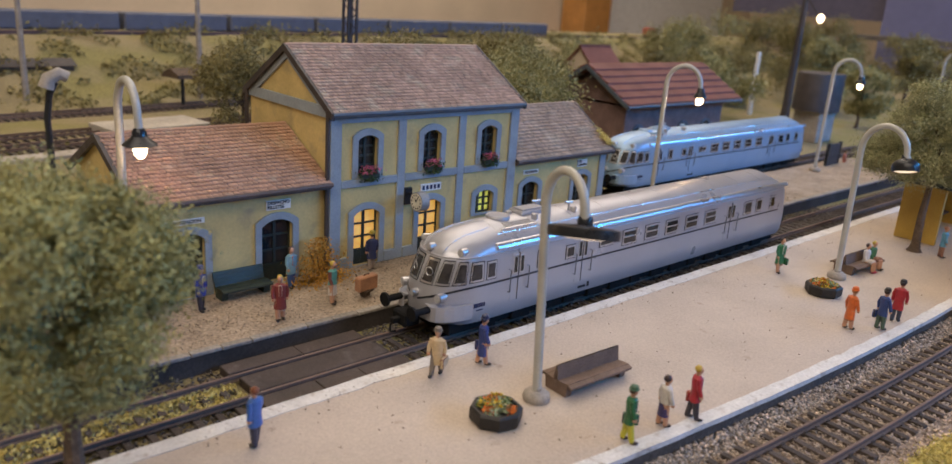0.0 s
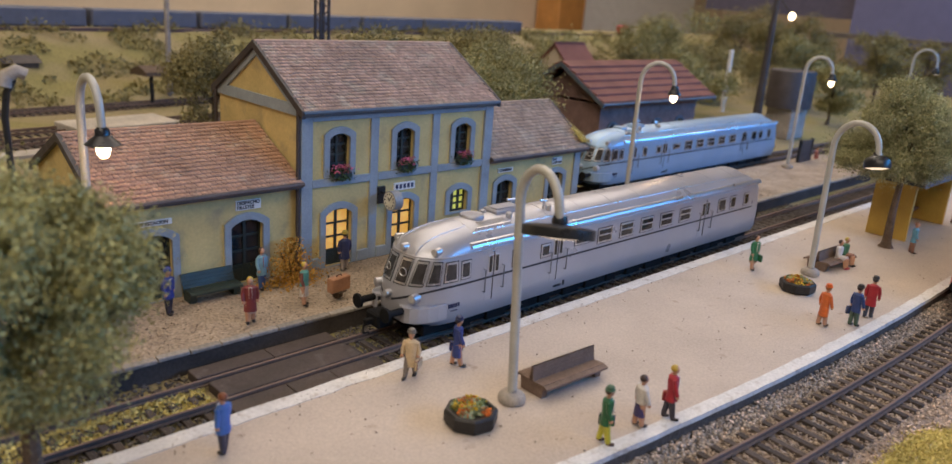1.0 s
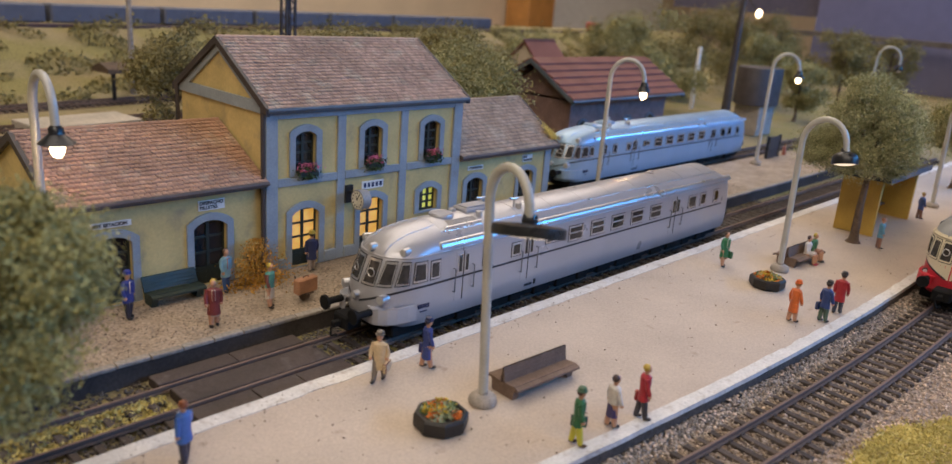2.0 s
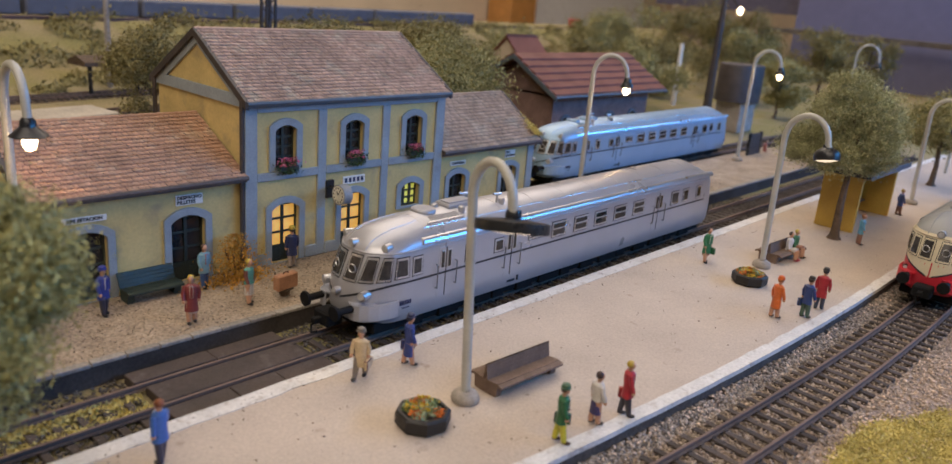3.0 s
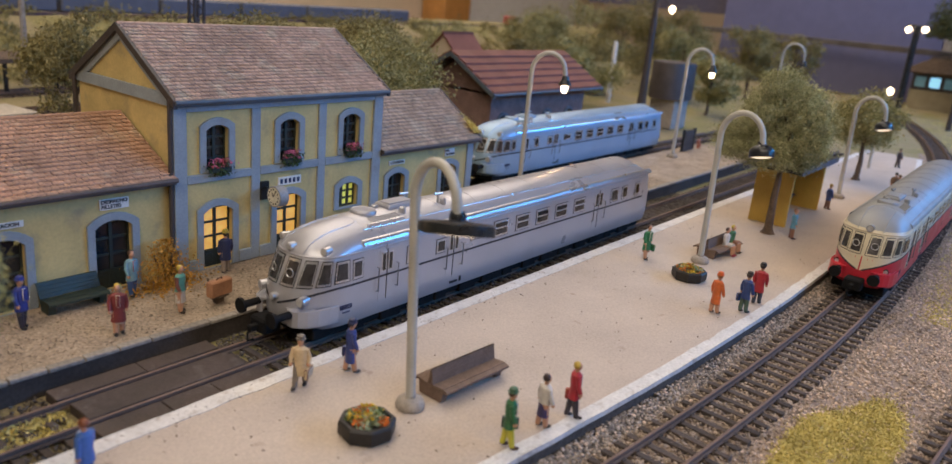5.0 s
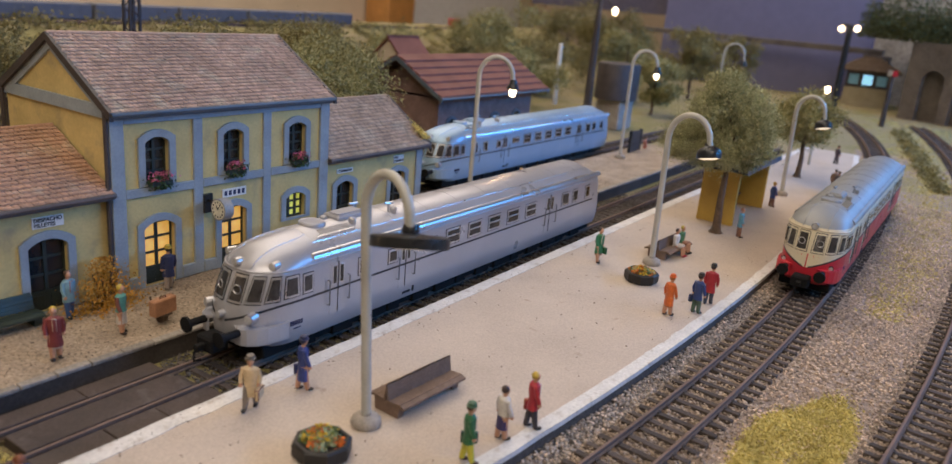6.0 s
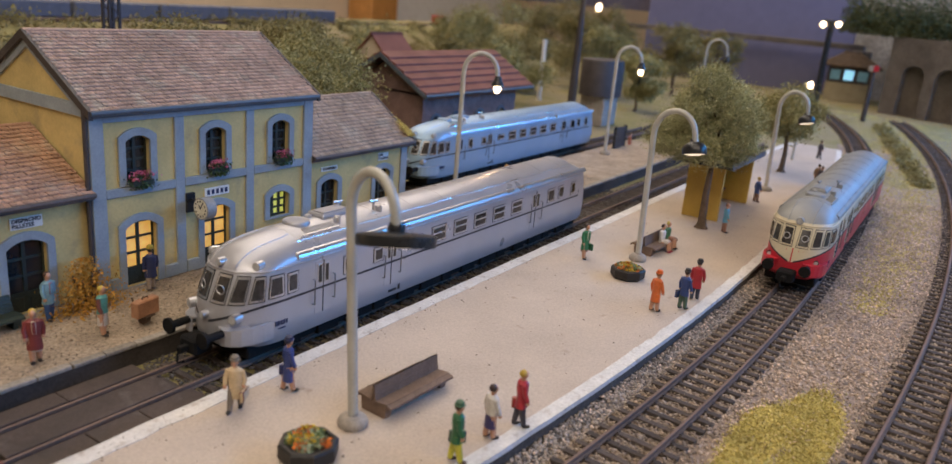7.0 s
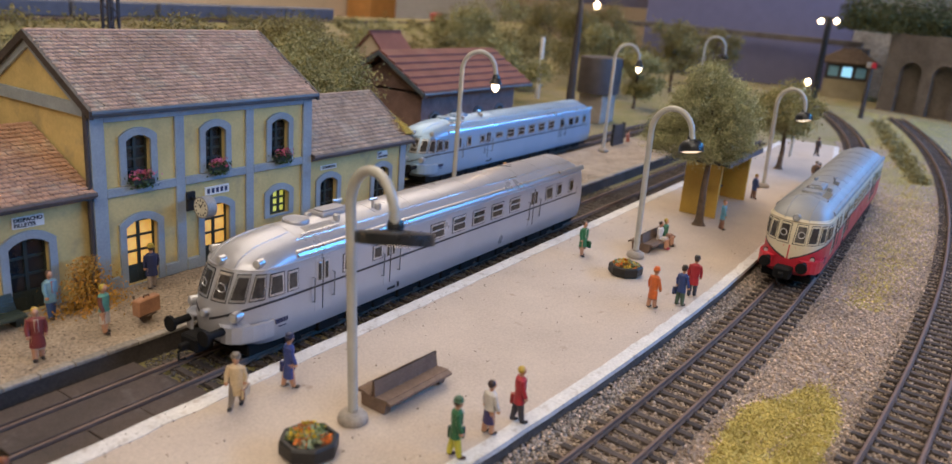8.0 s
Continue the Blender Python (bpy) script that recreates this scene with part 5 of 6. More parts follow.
figurine(422.5, 161.0, -20, (0.03, 0.16, 0.07), (0.25, 0.13, 0.08), (0.05, 0.03, 0.03), "painted figurine in a green dress with a dark handbag", bag=(0.03, 0.02, 0.02), skirt=True, coat_len=10.5, stride=1.2, shirt=WHITE)
figurine(471.5, 135.6, -3, WHITE, (0.55, 0.50, 0.46), (0.05, 0.03, 0.03), "seated painted figurine in a white dress and pink shoes", seated=True, skirt=True, shoes=(0.45, 0.06, 0.10))
figurine(480.0, 135.6, -3, (0.06, 0.17, 0.08), (0.30, 0.14, 0.09), (0.50, 0.38, 0.08), "seated painted figurine in a green coat with yellow hair", seated=True, skirt=True)
# on the station side
figurine(151.5, 271.5, 20, (0.03, 0.045, 0.22), (0.03, 0.03, 0.05), (0.03, 0.035, 0.16), "painted figurine in a blue uniform jacket and cap", hat=(0.03, 0.045, 0.24), stride=0.9, shirt=WHITE)
figurine(173.8, 246.5, -25, (0.20, 0.04, 0.04), (0.42, 0.33, 0.26), (0.52, 0.36, 0.05), "painted figurine in a dark red coat over a pale dress", skirt=True, coat_len=11, stride=0.9, shirt=(0.5, 0.42, 0.34))
figurine(194.8, 275.5, 10, (0.18, 0.32, 0.38), (0.04, 0.09, 0.24), (0.09, 0.05, 0.035), "painted figurine in a denim jacket and blue trousers", stride=0.7, shirt=(0.30, 0.08, 0.07))
figurine(200.5, 250.0, 25, (0.10, 0.30, 0.26), (0.58, 0.52, 0.46), (0.52, 0.38, 0.06), "painted figurine in a green top and white skirt", skirt=True, coat_len=6.8, stride=0.7, arms=(0.17, 0.06, 0.04))
figurine(238.8, 276.2, 160, (0.025, 0.035, 0.10), (0.30, 0.24, 0.20), (0.05, 0.04, 0.03), "painted figurine in a navy coat facing the lit doorway", hat=(0.45, 0.33, 0.05), coat_len=10, stride=1.0)
figurine(650.0, 127.0, 40, (0.04, 0.07, 0.22), (0.20, 0.10, 0.07), (0.4, 0.25, 0.06), "painted figurine in blue standing by the shelter", stride=0.8)
figurine(541.5, 119.5, 20, (0.12, 0.32, 0.48), (0.26, 0.13, 0.09), (0.3, 0.14, 0.07), "painted figurine in pale blue by the tree trunk", stride=0.6)
figurine(752.0, 100.0, 60, (0.05, 0.04, 0.05), (0.05, 0.04, 0.05), (0.1, 0.06, 0.03), "distant painted figurine in dark clothes beside the track", stride=1.4)
figurine(760.0, 104.0, 80, (0.18, 0.11, 0.07), (0.08, 0.05, 0.05), (0.09, 0.06, 0.03), "distant painted figurine in a brown coat beside the track", stride=1.4)
figurine(915.0, 130.0, 40, (0.05, 0.04, 0.06), (0.05, 0.04, 0.05), (0.08, 0.05, 0.03), "distant painted figurine at the platform end", stride=1.2)
figurine(505.0, 262.0, 0, (0.60, 0.42, 0.33), (0.4, 0.3, 0.2), (0.45, 0.28, 0.12), "painted figurine standing behind the railcar", h=24)
figurine(800.0, 292.0, 30, (0.35, 0.13, 0.10), (0.12, 0.06, 0.05), (0.06, 0.04, 0.03), "distant painted figurine beside the notice board", z=-8, h=20)

# suitcase on a hand cart
cart = thing("luggage_cart", 216.3, 248.5, 0, 15, "small hand cart carrying a tan suitcase", "luggage cart")
bm = bmesh.new()
tube(bm, [(-1.2, 0, 2.2), (1.2, 0, 2.2)], 2.1, 12)
box(bm, -2.6, 2.6, -3.2, 3.2, 3.4, 4.0, 0.1)
tube(bm, [(0, 3, 3.7), (0, 5.5, 9.5)], 0.4, 6)
part("cart_frame", bm, BARK, cart)
case = thing("suitcase", 216.3, 247.6, 4.0, 8, "tan suitcase lying on the hand cart", "suitcase")
bm = bmesh.new()
box(bm, -5.4, 5.4, -1.9, 1.9, 0, 6.6, 0.5)
part("case_shell", bm, colour((0.40, 0.20, 0.11)), case)
bm = bmesh.new()
tube(bm, [(-1.4, 0, 6.4), (-1.2, 0, 7.3), (1.2, 0, 7.3), (1.4, 0, 6.4)], 0.25, 6)
part("case_handle", bm, colour((0.10, 0.05, 0.03)), case)

# ---- trees and shrubs ----
def tree(name, x, y, z, height, clumps, n, leaf, mat, label, seed, trunk=2.4, limbs=7, wisps=0.25):
    """Tapered trunk, limbs that end in the clumps (dx, dy, z, radius) and a loose crown of small leaves."""
    t = thing(name, x, y, z, 0, label, "tree")
    rnd = random.Random(seed)
    bm = bmesh.new()
    low = min(c[2] - c[3] * 0.4 for c in clumps)
    tube(bm, [(0, 0, 0), (rnd.uniform(-1, 1), rnd.uniform(-1, 1), low * 0.5), (rnd.uniform(-1.5, 1.5), rnd.uniform(-1.5, 1.5), low), (0, 0, height * 0.75)], trunk, 9, 0, trunk * 0.35)
    lathe(bm, [(trunk * 1.7, 0), (trunk * 1.15, 2.0), (trunk, 4.0)], 9)
    part("trunk", bm, BARK, t, "brown trunk", True)
    for k in range(min(limbs, len(clumps))):
        dx, dy, cz, r = clumps[k]
        bm = bmesh.new()
        z0 = low + (cz - low) * 0.35
        tube(bm, [(0, 0, z0), (dx * 0.5, dy * 0.5, (z0 + cz) / 2 + 1), (dx, dy, cz), (dx * 1.25, dy * 1.25, cz + r * 0.4)], trunk * 0.4, 6, 0, 0.25)
        part("limb", bm, BARK, t)
    g = np.random.default_rng(seed)
    vol = np.array([c[3] ** 2 for c in clumps], float)
    pick = g.choice(len(clumps), n, p=vol / vol.sum())
    c = np.array(clumps, float)[pick]
    d = g.normal(size=(n, 3))
    d /= np.linalg.norm(d, axis=1, keepdims=True)
    r = c[:, 3] * (g.uniform(0.35, 1.0, n) ** 0.5) * (1 + wisps * g.normal(size=n))
    p = np.stack([c[:, 0] + d[:, 0] * r, c[:, 1] + d[:, 1] * r, c[:, 2] + d[:, 2] * r * 0.85], 1)
    keep = np.array([noise.noise((q[0] * 0.16 + seed, q[1] * 0.16, q[2] * 0.16)) > -0.22 for q in p])
    crown = new("crown", cloud("crown", *leaves(p[keep], leaf), mat))
    crown.parent = t
    crown["label"] = "loose crown of small leaves"
    return t


def round_clumps(r, zc, n, seed, flat=0.9):
    rnd = random.Random(seed)
    out = []
    for k in range(n):
        a, b = rnd.uniform(0, 6.283), rnd.uniform(-1, 1)
        rr = r * 0.62
        out.append((rr * math.cos(a) * math.sqrt(1 - b * b), rr * math.sin(a) * math.sqrt(1 - b * b), zc + rr * b * flat, r * rnd.uniform(0.36, 0.52)))
    return out


tree("tree", 76.0, 173.0, -1, 92, round_clumps(28, 60, 12, 5, 1.15) + [(6, -4, 36, 11), (-8, 4, 34, 11), (10, 2, 48, 11)], 120000, 0.55, FOLIAGE_PALE, "tall pale green tree with a wide loose crown beside the track", 5, 3.0)
tree("tree", 541.0, 134.0, 0, 104, [(-3, 8, 92, 13), (5, -4, 82, 15), (-8, 14, 76, 15), (-4, 30, 56, 14), (4, 20, 54, 16), (2, -12, 71, 15), (-2, -17, 58, 11), (6, 6, 62, 19), (-6, 4, 53, 14), (0, 35, 50, 8), (3, -10, 50, 10)],
     130000, 0.5, FOLIAGE, "olive green tree with a broad uneven crown beside the shelter", 21, 2.8)
tree("tree", 800.0, 142.0, 0, 70, round_clumps(33, 54, 12, 31, 0.7), 26000, 0.95, FOLIAGE_MID, "olive green tree farther along the island platform", 31, 2.6)
tree("tree", 470.0, 420.0, -9, 105, round_clumps(52, 62, 16, 41), 60000, 0.9, FOLIAGE_MID, "bushy olive tree behind the station wing", 41, 3)
tree("tree", 415.0, 480.0, -9, 110, round_clumps(50, 66, 16, 43), 50000, 1.0, FOLIAGE_DARK, "dark green tree behind the station roof", 43, 3)
tree("tree", 560.0, 520.0, -9, 100, round_clumps(48, 66, 14, 45), 44000, 1.05, FOLIAGE_DARK, "dark green tree beside the goods shed", 45, 3)
tree("tree", 318.0, 575.0, -9, 98, round_clumps(34, 64, 13, 47) + [(10, 4, 92, 9), (-16, -4, 34, 12), (18, 0, 40, 13)], 36000, 0.95, FOLIAGE_DARK, "dark branching tree behind the station gable", 47, 3)
rnd = random.Random(99)
spots = [(640, 700, 62, 40), (780, 640, 70, 42), (900, 570, 66, 38), (1010, 560, 86, 42), (1150, 640, 92, 52), (960, 740, 74, 46), (1250, 520, 120, 48), (1330, 600, 140, 50),
         (560, 780, 62, 44), (1130, 420, 84, 34), (1420, 470, 130, 46), (1500, 620, 165, 54), (1040, 840, 80, 54), (720, 820, 66, 44), (860, 860, 70, 50), (1300, 800, 160, 64), (1620, 540, 130, 50), (1000, 640, 90, 44), (1180, 760, 135, 56), (1450, 740, 175, 62), (1560, 440, 120, 40)]
for k, (tx, ty, h, r) in enumerate(spots):
    cl = [(rnd.gauss(0, r * 0.42), rnd.gauss(0, r * 0.42), h * rnd.uniform(0.22, 0.86), r * rnd.uniform(0.28, 0.46)) for _ in range(15)]
    tree("tree", tx, ty, ground_z(tx, ty) - 1, h, cl, 17000, 1.6, FOLIAGE_DARK if k % 3 else FOLIAGE_MID, "olive brown model tree with a loose ragged crown", 60 + k, 2.6, 4, 0.35)

# autumn shrub in the corner of the building
shrub = thing("shrub", 212.0, 280.0, 0, 0, "orange autumn shrub in the corner of the station walls", "shrub")
bm = bmesh.new()
for k in range(9):
    a = k * 0.7
    tube(bm, [(0, 0, 0), (3 * math.cos(a), -abs(2 * math.sin(a)), 7), (6 * math.cos(a), -abs(4 * math.sin(a)), 12 + k % 3)], 0.35, 5)
part("twigs", bm, BARK, shrub)
n = 2600
hh = rng.uniform(0, 1, n) ** 1.9
pts = np.stack([rng.normal(-2, 8.0, n) * (1.08 - hh * 0.8), -np.abs(rng.normal(0, 5.5, n)) * (1.12 - hh), hh * 20], 1)
ob = new("shrub_leaves", cloud("shrub_leaves", *leaves(pts, 0.6), AUTUMN))
ob.parent = shrub

# ---- yellow shelter with a dark flat roof ----
shelter = thing("platform_shelter", 565.0, 141.0, 0, 0, "yellow open-fronted platform shelter with a dark flat roof", "shelter")
for x0, x1, y0, y1 in ((0, 2.6, -10, 14.5), (2.6, 76, 11.9, 14.5), (73.4, 76, -10, 11.9)):
    bm = bmesh.new()
    box(bm, x0, x1, y0, y1, 0, 36.5, 0.2)
    part("shelter_wall", bm, SHELTER_YELLOW, shelter)
bm = bmesh.new()
box(bm, 2.6, 73.4, 6.4, 11.9, 7.4, 8.8, 0.2)
part("shelter_seat", bm, BENCH_BROWN, shelter, "brown plank seat inside the shelter")
bm = bmesh.new()
box(bm, -4, 82, -15, 18, 36.5, 39.6, 0.5)
part("shelter_roof", bm, SHADE, shelter, "dark flat roof")
bm = bmesh.new()
box(bm, -4.2, 82.2, -15.6, -15.0, 36.2, 39.8)
part("shelter_fascia", bm, GUTTER, shelter, "blue-grey fascia")

# ---- goods shed ----
shed = thing("goods_shed", 592.0, 400.0, -9, 0, "brick goods shed with a red-brown sheet roof", "shed")
bm = bmesh.new()
box(bm, 12, 172, 10, 92, 0, 54)
part("shed_wall", bm, BRICK_WALL, shed, "dark brick wall")
for side in (0, 1):
    yy = (lambda y: y) if side == 0 else (lambda y: 102 - y)
    for k in range(6):
        bm = bmesh.new()
        a, b = k / 6, (k + 1) / 6
        ya, yb2, za, zb = 51 * a, 51 * b, 54.5 + 31 * a, 54.5 + 31 * b
        ring = lambda x: [(x, yy(ya - 1.5), za + 0.4), (x, yy(ya - 1.5), za + 2.4), (x, yy(yb2), zb + 1.4), (x, yy(yb2), zb)]
        loft(bm, [ring(0), ring(187)])
        bmesh.ops.recalc_face_normals(bm, faces=bm.faces[:])
        part("roof_sheet", bm, TILE_RED, shed, "red-brown roof sheet")
for x0 in (-1, 186):
    for side in (0, 1):
        yy = (lambda y: y) if side == 0 else (lambda y: 102 - y)
        bm = bmesh.new()
        ring = lambda x: [(x, yy(-2), 51), (x, yy(-2), 55), (x, yy(51), 86), (x, yy(51), 82)]
        loft(bm, [ring(x0), ring(x0 + 2)])
        bmesh.ops.recalc_face_normals(bm, faces=bm.faces[:])
        part("barge_board", bm, GUTTER, shed)
bm = bmesh.new()
ring = lambda x: [(x, 10, 52), (x, 92, 52), (x, 51, 80)]
loft(bm, [ring(12), ring(15)])
part("gable", bm, BRICK_WALL, shed)
bm = bmesh.new()
loft(bm, [ring(169), ring(172)])
part("gable", bm, BRICK_WALL, shed)
bm = bmesh.new()
tube(bm, [(-1, -2, 54), (188, -2, 54)], 1.3, 8)
part("gutter", bm, GUTTER, shed)
for x0 in (24, 56, 96, 136):
    bm = bmesh.new()
    slab(bm, arch(x0 + 8, 16, 14, 36, 4), [arch(x0 + 8, 12, 16, 33.5, 3)], 8.6, 10.2)
    w = part("shed_window", bm, GUTTER, shed, "arched shed window")
    bm = bmesh.new()
    box(bm, x0 + 2, x0 + 14, 9.6, 10.1, 16, 33)
    part("pane", bm, GLASS_DARK, w)
# notice board on the far platform end
nb = thing("notice_board", 760.0, 291.0, -9, 0, "dark notice board with two panels", "notice board")
bm = bmesh.new()
box(bm, 0, 2.5, 0, 2.5, 0, 30)
part("board_post", bm, SHADE, nb)
bm = bmesh.new()
box(bm, 24, 26.5, 0, 2.5, 0, 30)
part("board_post", bm, SHADE, nb)
bm = bmesh.new()
box(bm, 2.5, 24, 0.5, 2.0, 8, 29)
part("board_panel", bm, DARK_WOOD, nb)

# ---- masts and background ----
def mast(x, y, z, h, r, mat, label, lit=None, taper=0.75, head=4.2):
    m = thing("mast", x, y, z, 0, label, "mast")
    bm = bmesh.new()
    tube(bm, [(0, 0, 0), (0, 0, h)], r, 8, 0, r * taper)
    part("pole", bm, mat, m, "", True)
    if lit:
        bm = bmesh.new()
        tube(bm, [(0, 0, h - 6), lit], 1.2, 6)
        part("arm", bm, mat, m)
        bm = bmesh.new()
        ball(bm, *lit, head, 0, 2, 1, 1, 1.3)
        part("lamp_head", bm, BULB, m, "bright lamp head")
    return m


mast(880.0, 149.0, 0, 78, 1.4, POST, "thin grey platform lamp post with a bright lamp at its top", (0, -3, 75), 0.9, 3.0)
mast(1056, 486, -9, 172, 6.5, DARK_WOOD, "dark tapering lamp mast beside the shed", (4, -22, 139), 0.5)
mast(1079, 551, -9, 88, 3.6, SIGN, "pale concrete signal post among the trees", None, 0.9)
mast(405, 865, -9, 122, 3.6, LAMP_BASE, "pale concrete post standing by the sidings")
mast(225, 862, -9, 150, 3.2, LAMP_BASE, "thin grey signal post by the sidings")

# lattice mast behind the station roof
lat = thing("lattice_mast", 408, 560, -9, 0, "dark blue lattice mast behind the station roof", "mast")
for sx, sy in ((-4, -4), (4, -4), (4, 4), (-4, 4)):
    bm = bmesh.new()
    box(bm, sx - 0.9, sx + 0.9, sy - 0.9, sy + 0.9, 0, 175)
    part("mast_leg", bm, DARK_WOOD, lat)
for k in range(24):
    bm = bmesh.new()
    z0 = 6 + k * 7
    for sy in (-4.6, 4.6):
        tube(bm, [(-4, sy, z0), (4, sy, z0 + 7)] if k % 2 else [(4, sy, z0), (-4, sy, z0 + 7)], 0.6, 5)
    part("lattice_bar", bm, DARK_WOOD, lat)

# water tank on a stone base
tank = thing("water_tank", 955, 400, -9, 0, "dark brown water tank on a pale stone base", "water tank")
bm = bmesh.new()
box(bm, -20, 20, -16, 16, 0, 36, 0.8)
part("tank_base", bm, KERB_STONE, tank, "brown stone base")
bm = bmesh.new()
lathe(bm, [(33, 36), (33, 77), (32, 79), (0.2, 79.5)], 20, 0, (0, 0, 0), 1.0, 0.75)
part("tank_drum", bm, DARK_WOOD, tank, "dark brown tank", True)

# low buildings by the sidings
hut = thing("siding_shed", 235, 925, -4, 5, "long brown wooden shed at the foot of the bank", "shed")
bm = bmesh.new()
box(bm, -70, 50, -14, 14, 0, 30, 0.5)
part("shed_body", bm, BARK, hut)
bm = bmesh.new()
loft(bm, [[(x, -17, 30), (x, 17, 30), (x, 0, 37)] for x in (-73, 53)])
part("shed_roof", bm, DARK_WOOD, hut)
can = thing("canopy", 395, 830, -9, 8, "small dark canopy on posts beside the sidings", "canopy")
for sx in (-26, 26):
    bm = bmesh.new()
    tube(bm, [(sx, 0, 0), (sx, 0, 32)], 2.2, 8)
    part("canopy_post", bm, SHADE, can)
bm = bmesh.new()
loft(bm, [[(x, -16, 32), (x, 16, 32), (x, 16, 36), (x, 0, 42), (x, -16, 36)] for x in (-40, 40)])
part("canopy_roof", bm, BARK, can)
slabp = thing("loading_slab", 290, 704, -9.5, 8, "low pale concrete loading slab", "slab")
bm = bmesh.new()
box(bm, -46, 46, -24, 24, 0, 8, 0.6)
part("slab_top", bm, PALE_PATH, slabp)

# dark hook lamp by the sidings
hook = thing("street_lamp", 100.0, 262.0, 0, 0, "dark curved yard lamp with a pale shade", "street lamp")
bm = bmesh.new()
tube(bm, [(0, 0, 0), (-1, 0, 50), (-1.5, 0, 84), (-0.5, -1, 92), (1.5, -1.5, 96)], 1.1, 8)
part("post", bm, SHADE, hook, "dark curved post", True)
bm = bmesh.new()
tube(bm, [(-1.5, -1.5, 94.0), (-0.5, -1.7, 97.0), (2.5, -2.0, 98.6), (5.0, -2.4, 97.4)], 2.5, 10, 0, 1.9)
part("shade", bm, LAMP_BASE, hook, "pale worn shade", True)

# retaining wall with blind arches
wall = thing("retaining_wall", 1595.0, 40.0, -9, -21, "dark stone retaining wall with blind arches", "wall", kind="structure")
bm = bmesh.new()
holes = [arch(cx, 38, 0.01, 88, 16) for cx in (-78, -22, 34, 90, 146)]
slab(bm, [(-125, 0), (200, 0), (200, 134), (-125, 134)], holes, -6, 6)
for v in bm.verts:
    v.co = Vector((v.co.y, -v.co.x, v.co.z))
part("arcade", bm, STONE_DARK, wall)
bm = bmesh.new()
box(bm, 9, 90, -200, 125, 0, 132)
part("backing", bm, STONE_DARK, wall)
pts = np.stack([1612 + rng.uniform(0, 180, 30000), rng.uniform(-220, 250, 30000), 122 + rng.gamma(2.2, 14.0, 30000)], 1)
hedge = new("hedge", cloud("hedge", *leaves(pts, 2.6), FOLIAGE_DEEP))
tagged(hedge, "dark green hedge on top of the retaining wall", "hedge", kind="stuff")

# footbridge beam before the painted backdrop
bridge = thing("footbridge", 1850, 430, -9, 0, "dark brown beam bridge on a dark abutment", "bridge")
bm = bmesh.new()
box(bm, -12, 12, -200, 330, 99, 110, 1)
part("bridge_beam", bm, STONE_DARK, bridge)
bm = bmesh.new()
box(bm, -14, 14, -215, -165, 0, 98, 1)
part("abutment", bm, STONE_DARK, bridge)

# signal cabin
cabin = thing("signal_cabin", 1775.0, 238.0, -13, 8, "small signal cabin with lit windows and a dark brown roof", "cabin")
bm = bmesh.new()
box(bm, 0, 60, -40, 40, 0, 40, 0.5)
part("cabin_base", bm, paint("pale_render", (0.36, 0.31, 0.21), 0.85), cabin, "pale rendered base")
bm = bmesh.new()
box(bm, 1, 59, -39, 39, 40, 72, 0.3)
part("cabin_frame", bm, DARK_WOOD, cabin)
for y0 in (-34, -9, 16):
    bm = bmesh.new()
    box(bm, 0.2, 1.2, y0, y0 + 18, 46, 65)
    part("cabin_window", bm, paint("lit_cabin_pane", (0.2, 0.4, 0.5), 0.3, bump=None, glow=((0.35, 0.75, 1.0), 0.9 if y0 == -9 else 0.06)), cabin, "lit pale blue window")
bm = bmesh.new()
loft(bm, [[(-14, -58, 71), (74, -58, 71), (74, 58, 71), (-14, 58, 71)], [(-14, -58, 74), (74, -58, 74), (74, 58, 74), (-14, 58, 74)], [(24, -14, 100), (36, -14, 100), (36, 14, 100), (24, 14, 100)]])
part("cabin_roof", bm, BARK, cabin, "dark brown hipped roof")

# twin floodlights
flood = thing("floodlight_mast", 1500.0, 243.0, -9, 0, "dark mast with two bright floodlights", "floodlight")
bm = bmesh.new()
tube(bm, [(0, 0, 0), (0, 0, 150)], 5, 8)
tube(bm, [(0, -13, 148), (0, 13, 150)], 2.4, 8)
part("pole", bm, SHADE, flood, "", True)
for s in (-1, 1):
    bm = bmesh.new()
    ball(bm, -4, s * 12, 144.5 - s, 4.8, 0, 2)
    part("lamp_head", bm, BULB, flood, "bright floodlight")

# signal with a red and white plate
sig = thing("signal", 1438.0, 157.0, -9, 0, "dark signal post with a red and white plate", "signal")
bm = bmesh.new()
tube(bm, [(0, 0, 0), (0, 0, 84)], 4.0, 8, 0, 2.8)
part("post", bm, DARK_WOOD, sig, "dark signal post", True)
for dy, m, lab in ((-3.7, RED_PAINT, "red half of the plate"), (3.7, LAMP_BASE, "white half of the plate")):
    bm = bmesh.new()
    box(bm, -5.5, -3.5, dy - 3.6, dy + 3.6, 79, 88, 0.6)
    part("plate", bm, m, sig, lab)

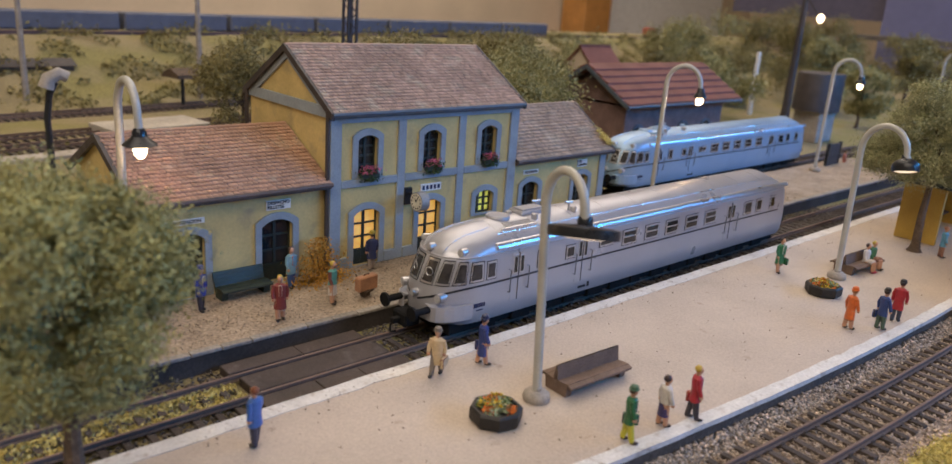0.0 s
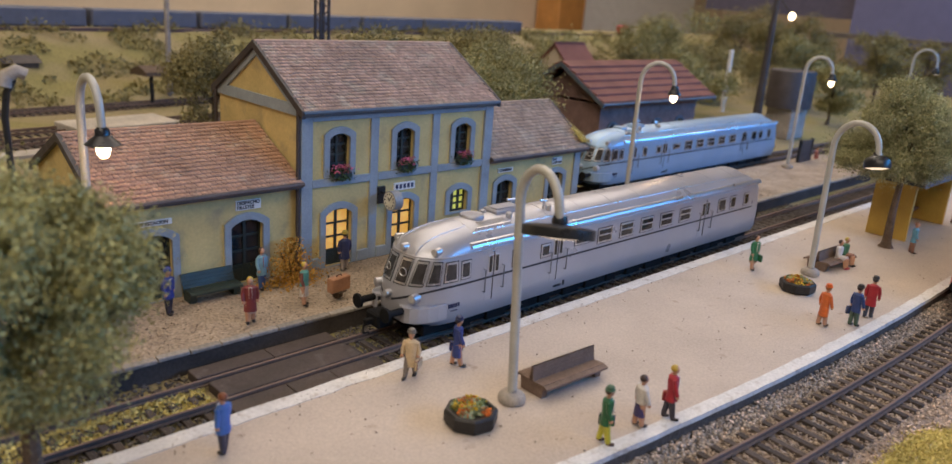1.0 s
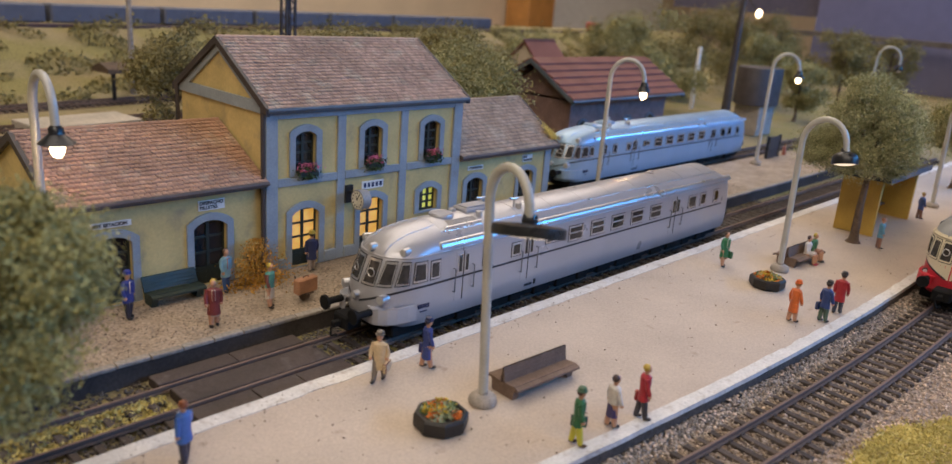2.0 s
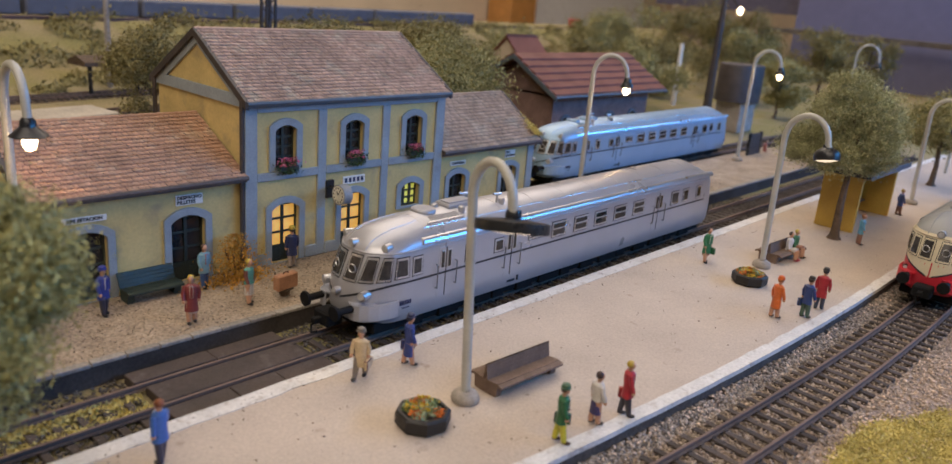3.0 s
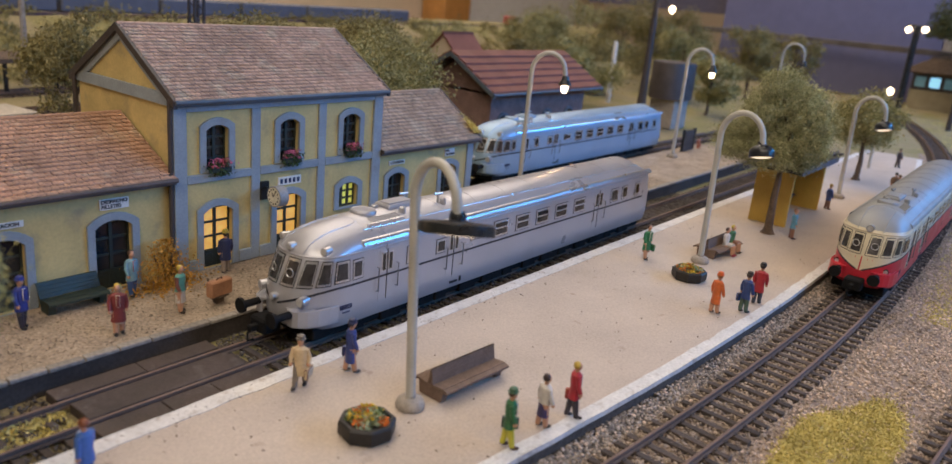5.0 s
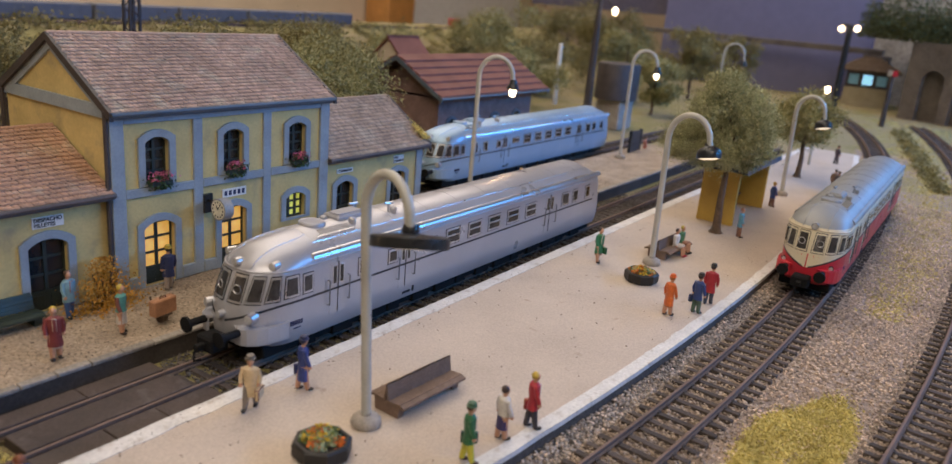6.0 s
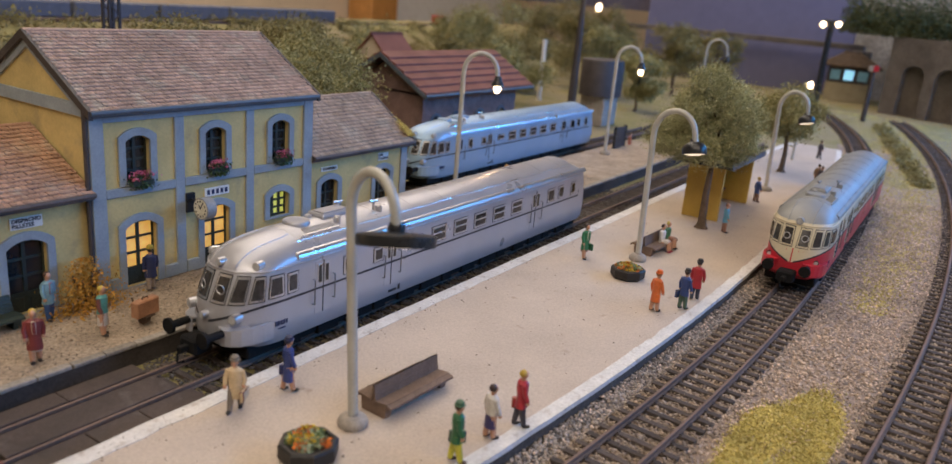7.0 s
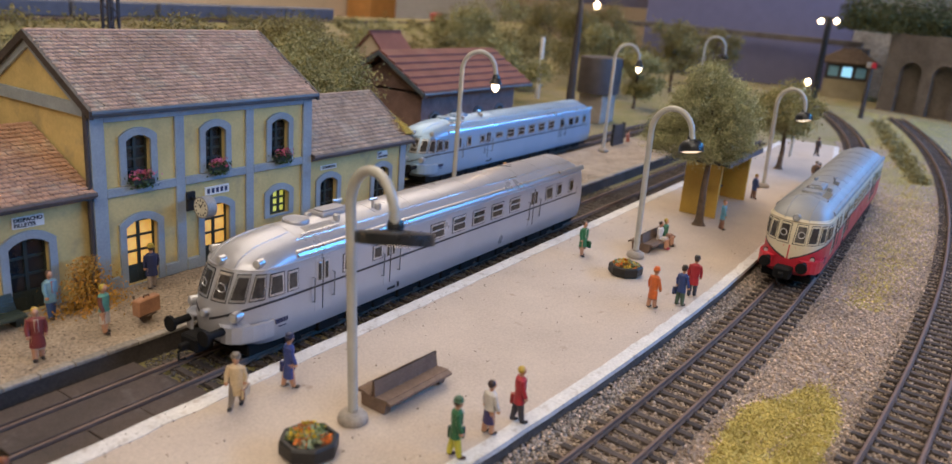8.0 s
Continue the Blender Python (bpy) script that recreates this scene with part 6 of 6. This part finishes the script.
# small house behind the goods shed
house = thing("house", 829.0, 640.0, ground_z(829, 640), 0, "small house with a pale gable and dark red-brown roof", "house")
bm = bmesh.new()
loft(bm, [[(x, -22, 0), (x, 22, 0), (x, 22, 62), (x, 0, 84), (x, -22, 62)] for x in (-26, 26)])
bmesh.ops.recalc_face_normals(bm, faces=bm.faces[:])
part("wall", bm, ROOM_WALL, house, "pale rendered wall")
for sgn in (-1, 1):
    bm = bmesh.new()
    loft(bm, [[(x, sgn * -1.5, 85.5), (x, sgn * -1.5, 88), (x, sgn * 26, 61), (x, sgn * 26, 58)] for x in (-30, 30)])
    bmesh.ops.recalc_face_normals(bm, faces=bm.faces[:])
    part("roof", bm, TILE_RED, house, "dark red-brown roof")

# moss on the corner of the station wing's roof
n = 900
pts = np.stack([423 + rng.normal(0, 1.6, n), 283 + np.abs(rng.normal(0, 5.0, n)), np.zeros(n)], 1)
pts[:, 2] = 46.2 + (pts[:, 1] - 282.2) * 0.7 + np.abs(rng.normal(0, 0.7, n))
tagged(new("roof_moss", cloud("roof_moss", *leaves(pts, 0.5), GRASS_YELLOW)), "yellow-green moss on the corner of the wing roof", "moss", kind="stuff")

# rough growth on the bank
def bank_growth():
    while True:
        x, y = random.uniform(-100, 1700), random.uniform(780, 1150)
        u = y - 0.12 * x
        k = noise.noise((x * 0.018, y * 0.03, 8)) + 0.5 * noise.noise((x * 0.06, y * 0.06, 1))
        if 790 < u < 985 and k > 0.05:
            return x, y, ground_z(x, y) + 1 + abs(random.gauss(0, 7)) * min(1, k * 2.5)


ob = new("bank_scrub", cloud("bank_scrub", *leaves(np.array([bank_growth() for _ in range(22000)]), 2.3), FOLIAGE_DARK))
tagged(ob, "rough brown and olive growth on the bank", "scrub", kind="stuff")

# scrub between the outer tracks
def scrub():
    t = random.random()
    x = 900 + 460 * t
    c = 34 + (x - 920) * 0.196
    k = noise.noise((x * 0.03, 2, 0))
    return x + random.gauss(0, 4), c + random.gauss(0, 4.5 + 4 * k), -9 + abs(random.gauss(0, 4.0)) * max(0.1, 0.6 + 1.4 * k)


def meadow():
    x = random.uniform(480, 1560)
    return x, 24 + 1.3e-4 * (x - 560) ** 2 + random.gauss(0, 6 + (x - 480) * 0.035), -9 + 0.9 * random.random()


ob = new("scrub", cloud("scrub", *leaves(np.array([scrub() for _ in range(9000)]), 1.6), FOLIAGE_DARK))
tagged(ob, "low olive scrub between the outer tracks", "scrub", kind="stuff")
grass("yellow_grass_strip", 15000, meadow, 0.8, GRASS_YELLOW, "sparse yellow static grass beside the curved track")

# the back of the layout and the room
goods = thing("goods_train", 300.0, 1035.0, 54, 6.8, "long dark grey goods train on the upper level", "train")
for k in range(10):
    bm = bmesh.new()
    box(bm, -520 + k * 150, -376 + k * 150, -14, 14, 2, 24, 2)
    part("wagon", bm, paint("wagon_grey", (0.13, 0.14, 0.18), 0.7), goods)
bm = bmesh.new()
box(bm, -700, 1600, -30, -16, -3, 1.5)
part("dark_verge", bm, paint("dark_verge", (0.09, 0.06, 0.07), 0.8), goods)
cab = thing("cabinet", 4130.0, 3480.0, -1100, 0, "tall orange wooden cabinet against the room wall", "cabinet")
bm = bmesh.new()
box(bm, -130, 130, -100, 100, 0, 1700, 6)
part("cabinet_body", bm, paint("orange_wood", (0.50, 0.24, 0.07), 0.6, fine=(20, 0.1), coarse=(120, 0.2)), cab)
board = thing("display_board", 5100.0, 3520.0, -1100, 0, "large white display board in the room", "board")
bm = bmesh.new()
box(bm, -780, 700, -10, 10, 0, 1700, 4)
part("board_face", bm, paint("white_board", (0.8, 0.82, 0.86), 0.6, bump=None), board)
truck = thing("toy_truck", 1680.0, 1180.0, 53, 20, "small red toy truck on the upper level", "truck")
bm = bmesh.new()
box(bm, -26, 20, -9, 9, 5, 24, 1.5)
box(bm, 21, 34, -8.5, 8.5, 4, 20, 2)
part("truck_body", bm, RED_PAINT, truck)
bm = bmesh.new()
for sx in (-16, 26):
    tube(bm, [(sx, -9, 4), (sx, 9, 4)], 4, 10)
part("truck_wheels", bm, UNDER, truck)
table = thing("layout_table", 700, 300, -1100, 0, "long wooden trestle table carrying the model railway", "table")
bm = bmesh.new()
box(bm, -1600, 1600, -1000, 1000, 1060, 1087, 2)
part("table_top", bm, DARK_WOOD, table)
for sx in (-1450, 0, 1450):
    for sy in (-850, 850):
        bm = bmesh.new()
        box(bm, sx - 35, sx + 35, sy - 35, sy + 35, 0, 1060, 3)
        part("table_leg", bm, DARK_WOOD, table)
for name, x0, x1, y0, y1, z0, z1, m, lab in (
        ("wall_north", -3500, 6500, 3600, 3700, -1100, 1900, ROOM_WALL, "cream painted room wall"),
        ("wall_east", 6400, 6500, -3000, 3600, -1100, 1900, ROOM_WALL, "cream painted room wall"),
        ("wall_south", -3500, 6500, -3100, -3000, -1100, 1900, ROOM_WALL, "cream painted room wall"),
        ("wall_west", -3500, -3400, -3000, 3600, -1100, 1900, ROOM_WALL, "cream painted room wall"),
        ("floor", -3500, 6500, -3100, 3700, -1200, -1100, ROOM_FLOOR, "grey room floor"),
        ("ceiling", -3500, 6500, -3100, 3700, 1950, 2050, ROOM_WALL, "pale room ceiling"),
        ("rock_backdrop", 1903, 1913, -700, 258, -9, 300, paint("beige_rock", (0.38, 0.32, 0.24), 0.95, fine=(6, 0.25), coarse=(60, 0.3), bump=(8, 1.0)), "beige modelled rock face"),
        ("backdrop", 1900, 1910, 260, 720, -9, 260, BACKDROP_BLUE, "violet-blue painted backdrop board"),
        ("backdrop_2", 1915, 1925, 722, 1100, 130, 260, paint("dark_violet_board", (0.10, 0.09, 0.13), 0.9, bump=None), "dark board beside the painted backdrop")):
    bm = bmesh.new()
    box(bm, x0, x1, y0, y1, z0, z1)
    tagged(part(name, bm, m), lab, name.split("_")[0], kind="structure")
